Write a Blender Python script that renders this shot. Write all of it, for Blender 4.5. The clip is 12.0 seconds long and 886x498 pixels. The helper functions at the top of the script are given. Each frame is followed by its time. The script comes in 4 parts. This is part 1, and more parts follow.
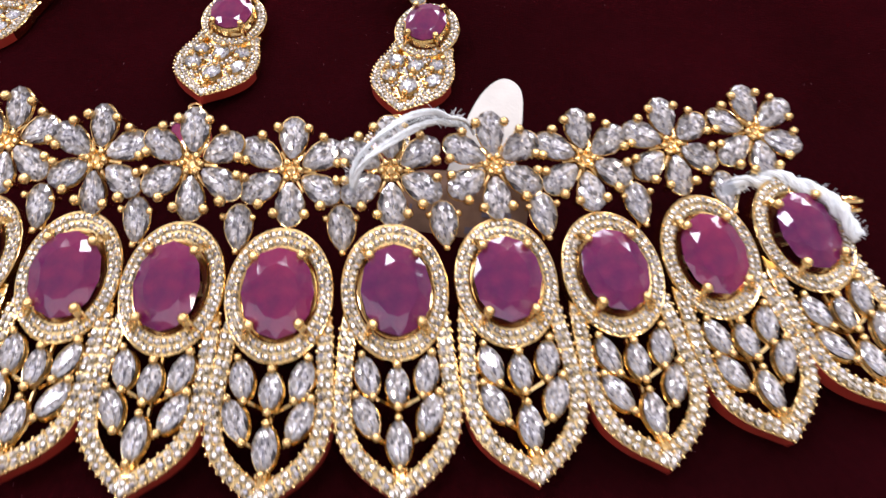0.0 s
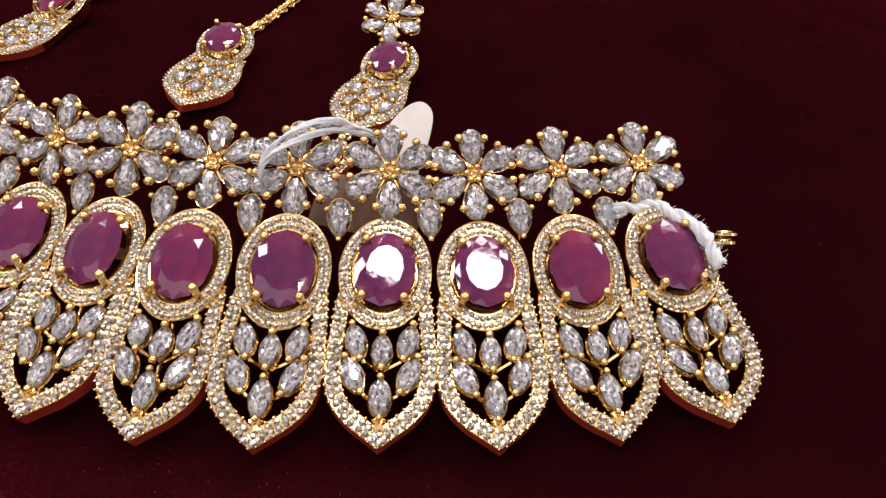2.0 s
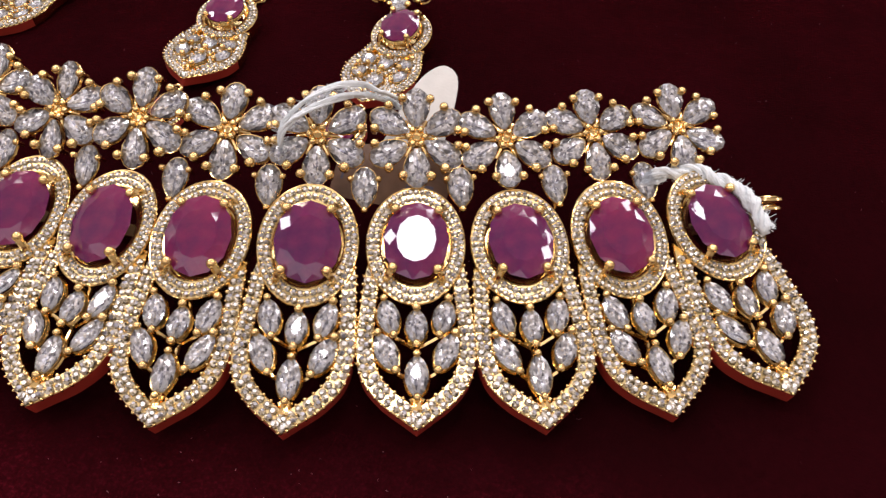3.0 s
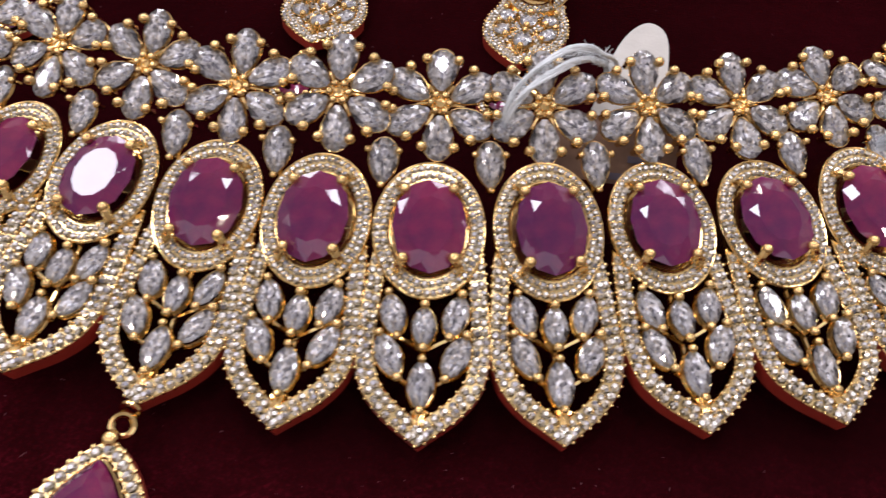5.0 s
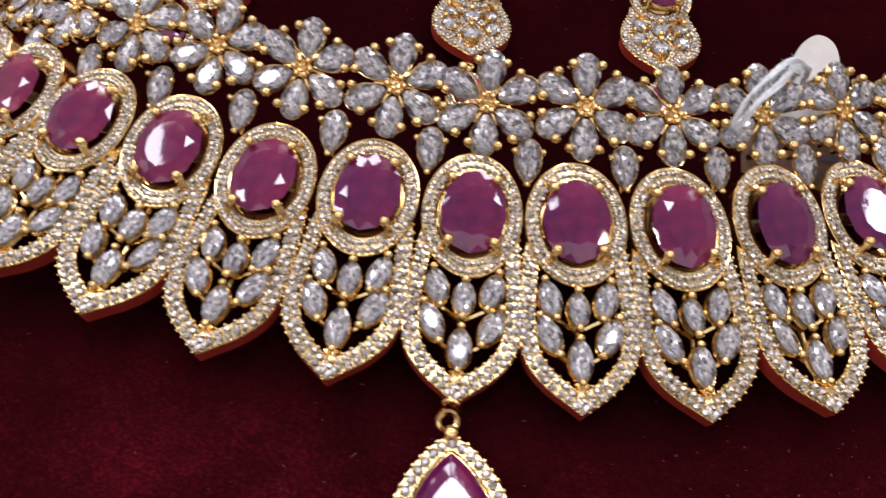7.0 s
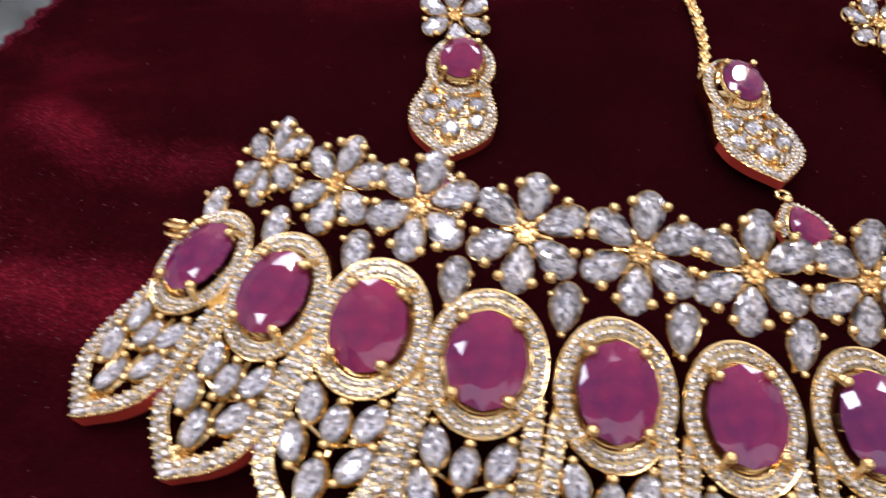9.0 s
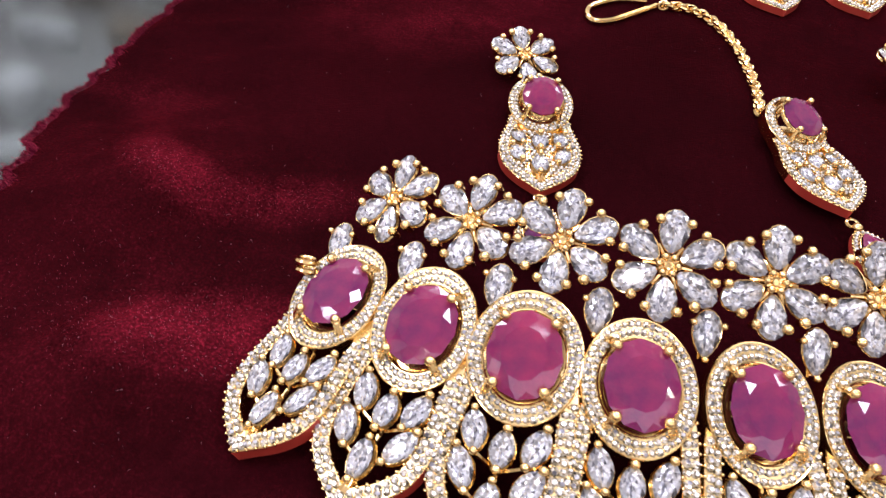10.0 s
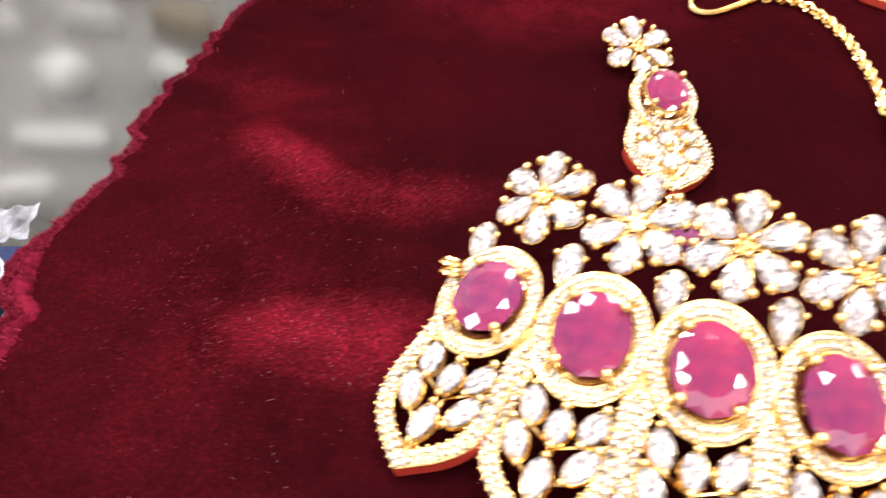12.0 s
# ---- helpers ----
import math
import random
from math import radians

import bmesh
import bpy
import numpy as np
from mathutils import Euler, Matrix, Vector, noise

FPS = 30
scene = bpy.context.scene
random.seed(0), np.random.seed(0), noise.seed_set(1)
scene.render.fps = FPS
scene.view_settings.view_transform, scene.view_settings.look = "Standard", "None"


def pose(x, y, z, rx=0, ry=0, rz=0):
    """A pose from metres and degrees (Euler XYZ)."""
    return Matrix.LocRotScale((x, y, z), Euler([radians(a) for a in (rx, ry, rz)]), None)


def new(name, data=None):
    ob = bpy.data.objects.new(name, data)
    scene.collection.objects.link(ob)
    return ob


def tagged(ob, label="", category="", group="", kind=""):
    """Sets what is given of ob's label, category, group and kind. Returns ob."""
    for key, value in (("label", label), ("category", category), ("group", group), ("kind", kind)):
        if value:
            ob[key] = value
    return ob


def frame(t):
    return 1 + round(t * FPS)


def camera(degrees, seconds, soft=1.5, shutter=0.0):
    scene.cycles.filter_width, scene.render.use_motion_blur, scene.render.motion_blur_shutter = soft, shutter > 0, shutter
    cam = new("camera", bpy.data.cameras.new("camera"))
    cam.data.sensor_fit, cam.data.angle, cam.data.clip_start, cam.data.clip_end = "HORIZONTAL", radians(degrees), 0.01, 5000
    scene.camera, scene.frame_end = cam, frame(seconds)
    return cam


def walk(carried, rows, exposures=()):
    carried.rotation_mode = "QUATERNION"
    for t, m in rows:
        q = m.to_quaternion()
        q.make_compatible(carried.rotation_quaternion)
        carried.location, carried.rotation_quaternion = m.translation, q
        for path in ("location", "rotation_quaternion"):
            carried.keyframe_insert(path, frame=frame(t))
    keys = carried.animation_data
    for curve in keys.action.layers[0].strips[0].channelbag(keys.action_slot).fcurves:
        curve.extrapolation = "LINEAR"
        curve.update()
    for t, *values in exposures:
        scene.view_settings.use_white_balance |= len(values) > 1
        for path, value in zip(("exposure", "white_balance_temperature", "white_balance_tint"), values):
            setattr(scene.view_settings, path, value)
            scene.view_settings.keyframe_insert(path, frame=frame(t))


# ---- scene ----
# ---------------------------------------------------------------- camera
cam = camera(66.1, 12.0, soft=1.3, shutter=0.38)
# seconds, eye, yaw, pitch, lean
PATH = [
    (0, 0.05563, -0.05487, 0.07842, 10.98, -50.69, -0.77),
    (0.5, 0.06684, -0.06670, 0.08120, 12.99, -48.40, -1.53),
    (1, 0.07526, -0.06568, 0.08217, 16.22, -45.67, -2.37),
    (1.5, 0.07965, -0.06464, 0.07951, 18.40, -45.59, -1.20),
    (2, 0.08159, -0.06227, 0.08059, 18.05, -45.78, -0.77),
    (2.5, 0.08213, -0.06142, 0.07523, 17.58, -46.52, -0.74),
    (3, 0.07499, -0.06226, 0.07455, 16.53, -46.52, -0.71),
    (3.2, 0.07262, -0.06242, 0.07436, 15.51, -46.96, -0.24),
    (4.8, 0.04448, -0.06089, 0.06862, 13.01, -50.33, -0.07),
    (5, 0.03948, -0.06197, 0.07073, 12.23, -50.43, 0.31),
    (5.5, 0.02722, -0.06950, 0.07135, 10.24, -50.58, 1.32),
    (6, 0.01721, -0.06957, 0.07047, 8.61, -51.34, 1.56),
    (6.5, 0.01157, -0.07173, 0.07254, 6.46, -50.97, 2.42),
    (7, 0.00078, -0.07262, 0.07660, 4.22, -50.88, 3.79),
    (7.2, -0.00641, -0.06969, 0.07801, 2.79, -51.01, 4.65),
    (8.8, -0.05416, -0.04451, 0.07633, -4.22, -52.01, 4.14),
    (9, -0.06447, -0.04254, 0.07955, -4.87, -51.36, 4.03),
    (9.5, -0.07933, -0.04672, 0.08186, -6.87, -50.58, 5.50),
    (10, -0.08819, -0.04312, 0.08301, -9.99, -49.27, 7.10),
    (10.5, -0.09580, -0.04009, 0.08039, -12.19, -49.11, 8.15),
    (11, -0.11023, -0.03907, 0.07568, -14.49, -49.40, 9.91),
    (11.2, -0.11145, -0.03713, 0.07451, -14.59, -49.26, 9.77),
    (11.5, -0.11962, -0.03542, 0.07353, -12.60, -49.55, 8.72),
    (11.8, -0.11790, -0.03400, 0.07200, -12.90, -50.05, 9.80),
    (11.9, -0.11427, -0.03503, 0.07402, -11.88, -49.96, 9.16),
    (12, -0.10834, -0.03672, 0.07733, -10.22, -49.82, 8.11),
]
# seconds, stops, kelvin, tint
EXPOSURES = [(0, -0.14, 6100, 10), (0.5, -0.32, 6100, 10), (1.2, -0.46, 6200, 10), (1.6, -0.55, 6500, 10), (2.2, -0.36, 6600, 10), (2.6, -0.38, 6600, 10), (3, -0.46, 6550, 10), (5, -0.66, 6200, 10), (5.6, -0.66, 6150, 10), (7.2, -0.62, 6150, 10),
             (8.8, -0.4, 5900, 10), (9.5, -0.05, 5850, 10), (10.5, 0.32, 5900, 10), (11.2, 0.58, 5850, 10), (11.5, 0.76, 6000, 10), (11.8, 0.98, 6300, 10), (12, 1.08, 6900, 10)]
walk(cam, [(t, pose(x, y, z, 90 + pitch, 0, yaw) @ pose(0, 0, 0, 0, 0, lean)) for t, x, y, z, yaw, pitch, lean in PATH], EXPOSURES)
MM = 0.001

# ---------------------------------------------------------------- world and lights
world = bpy.data.worlds.new("shop")
scene.world = world
world.use_nodes = True
world.node_tree.nodes["Background"].inputs[0].default_value = (0.8, 0.9, 1.0, 1)
world.node_tree.nodes["Background"].inputs[1].default_value = 0.05


def area_lamp(name, place, sx, sy, watts, colour):
    d = bpy.data.lights.new(name, "AREA")
    d.shape, d.size, d.size_y, d.energy, d.color = "RECTANGLE", sx, sy, watts, colour
    ob = new(name, d)
    ob.matrix_world = pose(*place)
    return ob


COOL, WARM = (0.93, 0.89, 0.98), (1.0, 0.8, 0.66)
# ceiling panels: x, y, length, width, watts; the last is an added soft fill, unseen
for px, py, sx, sy, watts in ((0.1, 0.3, 0.42, 0.3, 12), (-1.35, 0.2, 0.45, 0.5, 16), (-1.9, 1.95, 0.5, 0.35, 11), (-1.15, 1.95, 0.5, 0.35, 11), (-0.4, 1.95, 0.5, 0.35, 11), (0.35, 1.95, 0.5, 0.35, 11),
                              (1.1, 1.95, 0.5, 0.35, 11), (1.85, 1.95, 0.5, 0.35, 11), (2.1, 0.7, 0.3, 0.4, 10), (-2.25, -0.4, 0.3, 0.4, 10), (0.0, -1.75, 4.4, 1.3, 27)):
    area_lamp("led_panel_and_fill_lamp", (px, py, 1.885), sx, sy, watts, COOL)
# small warm unseen lamps, added overhead to make the jewels sparkle
for px, py in ((-2.1, 1.35), (-0.9, 1.3), (0.35, 1.3), (1.5, 1.3), (-1.7, -0.6), (1.8, -0.6), (-0.8, -0.9), (0.9, -0.9)):
    area_lamp("sparkle_lamp", (px, py, 1.885), 0.09, 0.09, 5.6, WARM)


# ---------------------------------------------------------------- materials
def material(name):
    m = bpy.data.materials.new(name)
    m.use_nodes = True
    nt = m.node_tree
    return m, nt, nt.nodes["Principled BSDF"]


def node(nt, kind, **sockets):
    n = nt.nodes.new(kind)
    for k, v in sockets.items():
        n.inputs[k].default_value = v
    return n


def noise_tex(nt, scale, detail=3.0, rough=0.5):
    co = nt.nodes.new("ShaderNodeTexCoord")
    n = node(nt, "ShaderNodeTexNoise", Scale=scale, Detail=detail, Roughness=rough)
    nt.links.new(co.outputs["Object"], n.inputs["Vector"])
    return n


def ramp(nt, src, stops):
    r = nt.nodes.new("ShaderNodeValToRGB")
    e = r.color_ramp.elements
    while len(e) < len(stops):
        e.new(0.5)
    for el, (p, c) in zip(e, stops):
        el.position, el.color = p, (*c, 1)
    nt.links.new(src, r.inputs[0])
    return r


def bump(nt, src, bsdf, strength, distance):
    b = node(nt, "ShaderNodeBump", Strength=strength, Distance=distance)
    nt.links.new(src, b.inputs["Height"])
    nt.links.new(b.outputs[0], bsdf.inputs["Normal"])
    return b


def gold_material(name, colour, rough):
    m, nt, b = material(name)
    b.inputs["Metallic"].default_value = 1.0
    n = noise_tex(nt, 350, 4)
    r = ramp(nt, n.outputs[0], [(0.3, tuple(c * 0.86 for c in colour)), (0.7, colour)])
    nt.links.new(r.outputs[0], b.inputs["Base Color"])
    q = ramp(nt, n.outputs[0], [(0.3, (rough * 0.7,) * 3), (0.7, (rough * 1.5,) * 3)])
    nt.links.new(q.outputs[0], b.inputs["Roughness"])
    bump(nt, noise_tex(nt, 1400, 2).outputs[0], b, 0.25, 0.00008)
    return m


GOLD = gold_material("polished_gold_plate", (0.93, 0.66, 0.29), 0.15)
# slightly darker, rougher gold for the plate tops
GOLD_DARK = gold_material("darker_gold_between_stones", (0.82, 0.63, 0.31), 0.26)
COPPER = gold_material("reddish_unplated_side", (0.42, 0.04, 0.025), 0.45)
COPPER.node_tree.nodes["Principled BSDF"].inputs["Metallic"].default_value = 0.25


def stone_material(name, colour, ior, clear, tint=None):
    m, nt, b = material(name)
    b.inputs["IOR"].default_value = ior
    b.inputs["Roughness"].default_value = 0.03
    b.inputs["Transmission Weight"].default_value = clear
    info = nt.nodes.new("ShaderNodeObjectInfo")
    r = ramp(nt, info.outputs["Random"], [(0.0, colour), (1.0, tint or colour)])
    nt.links.new(r.outputs[0], b.inputs["Base Color"])
    return m, nt, b


def clear_stone_material():
    """A clear facet: mostly see-through, with a sharp sheen."""
    m, nt, b = material("clear_zirconia")
    nt.nodes.remove(b)
    gloss = node(nt, "ShaderNodeBsdfGlossy", Roughness=0.04)
    gloss.inputs["Color"].default_value = (1.0, 1.0, 1.0, 1)
    clear = nt.nodes.new("ShaderNodeBsdfTransparent")
    clear.inputs["Color"].default_value = (0.97, 0.97, 1.0, 1)
    fr = node(nt, "ShaderNodeFresnel", IOR=1.8)
    mix = nt.nodes.new("ShaderNodeMixShader")
    nt.links.new(fr.outputs[0], mix.inputs[0])
    nt.links.new(clear.outputs[0], mix.inputs[1])
    nt.links.new(gloss.outputs[0], mix.inputs[2])
    nt.links.new(mix.outputs[0], nt.nodes["Material Output"].inputs["Surface"])
    return m


CZ = clear_stone_material()


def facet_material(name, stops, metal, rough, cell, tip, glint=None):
    """Facets in random painted tones that mimic glints and dark reflections; small cuts, so many to the metre, tip them
    further.
    """
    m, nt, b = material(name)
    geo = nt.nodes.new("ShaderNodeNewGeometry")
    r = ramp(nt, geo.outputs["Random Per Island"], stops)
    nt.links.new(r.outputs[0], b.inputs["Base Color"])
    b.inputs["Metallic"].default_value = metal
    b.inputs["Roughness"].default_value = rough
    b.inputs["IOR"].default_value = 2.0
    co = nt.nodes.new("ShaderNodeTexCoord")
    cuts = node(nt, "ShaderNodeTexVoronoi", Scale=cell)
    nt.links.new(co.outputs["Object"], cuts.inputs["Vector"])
    # darkens some cuts so the rest read as glints, all in base colour
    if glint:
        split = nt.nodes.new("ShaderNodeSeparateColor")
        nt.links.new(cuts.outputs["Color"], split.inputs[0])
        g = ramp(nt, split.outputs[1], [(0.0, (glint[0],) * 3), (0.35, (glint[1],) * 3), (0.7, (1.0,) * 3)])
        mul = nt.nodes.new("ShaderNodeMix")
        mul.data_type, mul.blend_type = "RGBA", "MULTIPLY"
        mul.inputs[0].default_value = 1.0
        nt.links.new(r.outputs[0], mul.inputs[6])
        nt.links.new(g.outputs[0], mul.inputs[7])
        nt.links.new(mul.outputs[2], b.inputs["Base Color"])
    last = cuts.outputs["Color"]
    for op, other in (("SUBTRACT", (0.5, 0.5, 0.5)), ("MULTIPLY", (tip, tip, tip)), ("ADD", None), ("NORMALIZE", None)):
        v = nt.nodes.new("ShaderNodeVectorMath")
        v.operation = op
        nt.links.new(last, v.inputs[0])
        if other:
            v.inputs[1].default_value = other
        elif op == "ADD":
            nt.links.new(geo.outputs["Normal"], v.inputs[1])
        last = v.outputs[0]
    nt.links.new(last, b.inputs["Normal"])
    return m


# stone sparkle painted as bright and dark base tones
FOIL = facet_material("painted_silver_facets", [(0.0, (0.06, 0.06, 0.07)), (0.14, (0.3, 0.29, 0.32)), (0.24, (0.9, 0.82, 0.68)), (0.36, (1.0, 0.98, 0.95)), (1.0, (1.0, 1.0, 1.0))], 0.75, 0.38, 2900, 0.85, (0.4, 0.95))
TABLE = facet_material("painted_dark_facets", [(0.0, (0.16, 0.16, 0.2)), (0.35, (0.6, 0.6, 0.66)), (0.6, (1.0, 1.0, 1.0)), (1.0, (1.0, 1.0, 1.0))], 0.75, 0.36, 2600, 0.7, (0.5, 0.9))
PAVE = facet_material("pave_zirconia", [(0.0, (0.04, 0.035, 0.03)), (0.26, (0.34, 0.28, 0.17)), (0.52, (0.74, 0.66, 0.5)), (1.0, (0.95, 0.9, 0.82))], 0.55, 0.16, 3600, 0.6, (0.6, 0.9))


def ruby_material():
    m, nt, b = stone_material("cloudy_ruby", (0.21, 0.011, 0.06), 1.77, 0.0, (0.11, 0.01, 0.07))
    base = b.inputs["Base Color"].links[0].from_socket
    n = noise_tex(nt, 260, 5, 0.6)
    mix = nt.nodes.new("ShaderNodeMix")
    mix.data_type, mix.blend_type = "RGBA", "MULTIPLY"
    mix.inputs[0].default_value = 0.9
    c = ramp(nt, n.outputs[0], [(0.3, (0.45, 0.5, 0.9)), (0.5, (0.85, 0.88, 1.0)), (0.7, (1.3, 1.5, 1.1))])
    nt.links.new(base, mix.inputs[6])
    nt.links.new(c.outputs[0], mix.inputs[7])
    nt.links.new(mix.outputs[2], b.inputs["Base Color"])
    q = ramp(nt, noise_tex(nt, 240, 5).outputs[0], [(0.38, (0.02,) * 3), (0.55, (0.04,) * 3), (0.7, (0.1,) * 3)])
    nt.links.new(q.outputs[0], b.inputs["Roughness"])
    b.inputs["Specular IOR Level"].default_value = 0.4
    bump(nt, noise_tex(nt, 900, 3).outputs[0], b, 0.04, 0.0001)
    return m


RUBY = ruby_material()


def velvet_material():
    """Dark velvet; the sheen of the stroked nap is painted as lighter base colour."""
    m, nt, b = material("maroon_velvet")
    n = noise_tex(nt, 26, 4)
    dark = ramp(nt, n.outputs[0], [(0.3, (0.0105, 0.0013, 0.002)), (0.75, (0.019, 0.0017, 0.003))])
    co = nt.nodes.new("ShaderNodeTexCoord")
    warp = node(nt, "ShaderNodeTexNoise", Scale=70.0, Detail=5.0, Roughness=0.7)
    nt.links.new(co.outputs["Object"], warp.inputs["Vector"])
    streak = node(nt, "ShaderNodeTexNoise", Scale=900.0, Detail=3.0, Roughness=0.7)
    nt.links.new(co.outputs["Object"], streak.inputs["Vector"])
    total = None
    # strokes of painted sheen, broad ones lifting dim velvet: centre, half length, half width in mm, turn, strength
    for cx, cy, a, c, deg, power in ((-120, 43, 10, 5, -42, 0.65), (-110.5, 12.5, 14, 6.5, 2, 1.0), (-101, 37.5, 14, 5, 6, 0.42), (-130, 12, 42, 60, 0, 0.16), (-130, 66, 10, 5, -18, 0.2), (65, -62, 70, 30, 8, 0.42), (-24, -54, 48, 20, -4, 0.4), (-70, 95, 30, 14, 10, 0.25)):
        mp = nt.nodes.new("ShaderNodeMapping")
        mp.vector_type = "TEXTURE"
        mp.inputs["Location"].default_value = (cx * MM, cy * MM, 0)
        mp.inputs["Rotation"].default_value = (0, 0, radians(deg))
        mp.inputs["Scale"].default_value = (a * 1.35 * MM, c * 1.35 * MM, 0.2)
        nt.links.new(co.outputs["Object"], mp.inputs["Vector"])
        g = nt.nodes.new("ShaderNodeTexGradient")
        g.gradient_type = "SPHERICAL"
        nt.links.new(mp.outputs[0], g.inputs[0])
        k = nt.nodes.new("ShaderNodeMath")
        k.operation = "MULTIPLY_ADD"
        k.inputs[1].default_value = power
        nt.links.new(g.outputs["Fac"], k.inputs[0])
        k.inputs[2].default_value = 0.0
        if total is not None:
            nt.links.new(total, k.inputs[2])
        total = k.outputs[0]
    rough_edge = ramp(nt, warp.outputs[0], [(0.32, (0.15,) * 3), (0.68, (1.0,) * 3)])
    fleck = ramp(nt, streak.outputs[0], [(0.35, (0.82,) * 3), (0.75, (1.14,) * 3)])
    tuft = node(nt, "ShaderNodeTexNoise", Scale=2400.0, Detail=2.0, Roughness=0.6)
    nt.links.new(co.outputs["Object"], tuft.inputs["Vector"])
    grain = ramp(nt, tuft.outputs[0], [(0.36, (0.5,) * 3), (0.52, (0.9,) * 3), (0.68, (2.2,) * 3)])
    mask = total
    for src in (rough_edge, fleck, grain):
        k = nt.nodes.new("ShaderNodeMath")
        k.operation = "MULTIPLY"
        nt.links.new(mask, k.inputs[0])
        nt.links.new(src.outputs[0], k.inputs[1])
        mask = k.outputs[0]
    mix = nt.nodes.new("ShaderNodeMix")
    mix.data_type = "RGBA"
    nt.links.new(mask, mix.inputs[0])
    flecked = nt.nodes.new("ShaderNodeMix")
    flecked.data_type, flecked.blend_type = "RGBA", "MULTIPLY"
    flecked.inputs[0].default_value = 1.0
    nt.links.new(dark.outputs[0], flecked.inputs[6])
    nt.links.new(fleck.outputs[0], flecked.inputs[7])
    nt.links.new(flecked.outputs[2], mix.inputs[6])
    # lighter tone standing in for light on the stroked nap
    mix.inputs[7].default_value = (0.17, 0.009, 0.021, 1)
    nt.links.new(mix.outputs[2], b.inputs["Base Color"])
    b.inputs["Roughness"].default_value = 0.95
    b.inputs["Specular IOR Level"].default_value = 0.0
    w = ramp(nt, warp.outputs[0], [(0.36, (0.06,) * 3), (0.64, (0.25,) * 3)])
    nt.links.new(w.outputs[0], b.inputs["Sheen Weight"])
    b.inputs["Sheen Roughness"].default_value = 0.24
    b.inputs["Sheen Tint"].default_value = (0.9, 0.014, 0.045, 1)
    fine = noise_tex(nt, 2600, 3, 0.7)
    bump(nt, fine.outputs[0], b, 0.5, 0.0005)
    return m


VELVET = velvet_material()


def plain(name, colour, rough=0.6, metal=0.0, scale=60, spread=0.15, relief=0.0003):
    m, nt, b = material(name)
    n = noise_tex(nt, scale, 4)
    r = ramp(nt, n.outputs[0], [(0.3, tuple(c * (1 - spread) for c in colour)), (0.7, tuple(min(1, c * (1 + spread)) for c in colour))])
    nt.links.new(r.outputs[0], b.inputs["Base Color"])
    b.inputs["Roughness"].default_value = rough
    b.inputs["Metallic"].default_value = metal
    bump(nt, noise_tex(nt, scale * 8, 3).outputs[0], b, 0.3, relief)
    return m


PILE = plain("loose_rose_fibre", (0.09, 0.006, 0.016), 1.0, scale=700, spread=0.6)
PILE.node_tree.nodes["Principled BSDF"].inputs["Specular IOR Level"].default_value = 0.0
FRAY = facet_material("frayed_fibre", [(0.0, (0.05, 0.003, 0.01)), (0.5, (0.14, 0.009, 0.03)), (1.0, (0.36, 0.04, 0.075))], 0.0, 1.0, 900, 0.3)
FRAY.node_tree.nodes["Principled BSDF"].inputs["Specular IOR Level"].default_value = 0.0
NAP = plain("glint_nap_fibre", (0.34, 0.06, 0.1), 0.9, scale=900, spread=0.5)
PAPER = plain("cream_paper", (0.66, 0.65, 0.62), 0.8, scale=300, spread=0.05, relief=0.0001)
INK = plain("faded_ink", (0.12, 0.11, 0.16), 0.8, scale=300)
THREAD = plain("white_cotton", (0.76, 0.81, 0.84), 1.0, scale=900, spread=0.1)
WALL = plain("wall_paint", (0.5, 0.46, 0.42), 0.7, scale=4)
CEIL = plain("ceiling_paint", (0.85, 0.85, 0.85), 0.8, scale=4)
FLOOR = plain("floor_tile", (0.62, 0.6, 0.57), 0.4, scale=3)
SHELF = plain("grey_shelf", (0.14, 0.145, 0.14), 0.8, scale=18, spread=0.35)
STEEL = plain("brushed_steel", (0.55, 0.55, 0.55), 0.35, 1.0, scale=60)
DUST = plain("pale_lint", (0.42, 0.2, 0.24), 0.9, scale=900)
BLUE = plain("blue_grey_card", (0.1, 0.13, 0.24), 0.8, scale=40, spread=0.3)
PALE = plain("pale_plastic", (0.46, 0.48, 0.48), 0.7, scale=40, spread=0.3)
BEIGE = plain("beige_card", (0.16, 0.13, 0.09), 0.8, scale=40, spread=0.25)
for m in (SHELF, BLUE, PALE, BEIGE):
    m.node_tree.nodes["Principled BSDF"].inputs["Specular IOR Level"].default_value = 0.05


def glass_material():
    m, nt, b = material("counter_glass")
    b.inputs["Transmission Weight"].default_value = 1.0
    b.inputs["Base Color"].default_value = (0.36, 0.38, 0.37, 1)
    b.inputs["Specular IOR Level"].default_value = 0.12
    b.inputs["IOR"].default_value = 1.1
    n = noise_tex(nt, 30, 4)
    r = ramp(nt, n.outputs[0], [(0.35, (0.19,) * 3), (0.75, (0.3,) * 3)])
    nt.links.new(r.outputs[0], b.inputs["Roughness"])
    return m


GLASS = glass_material()


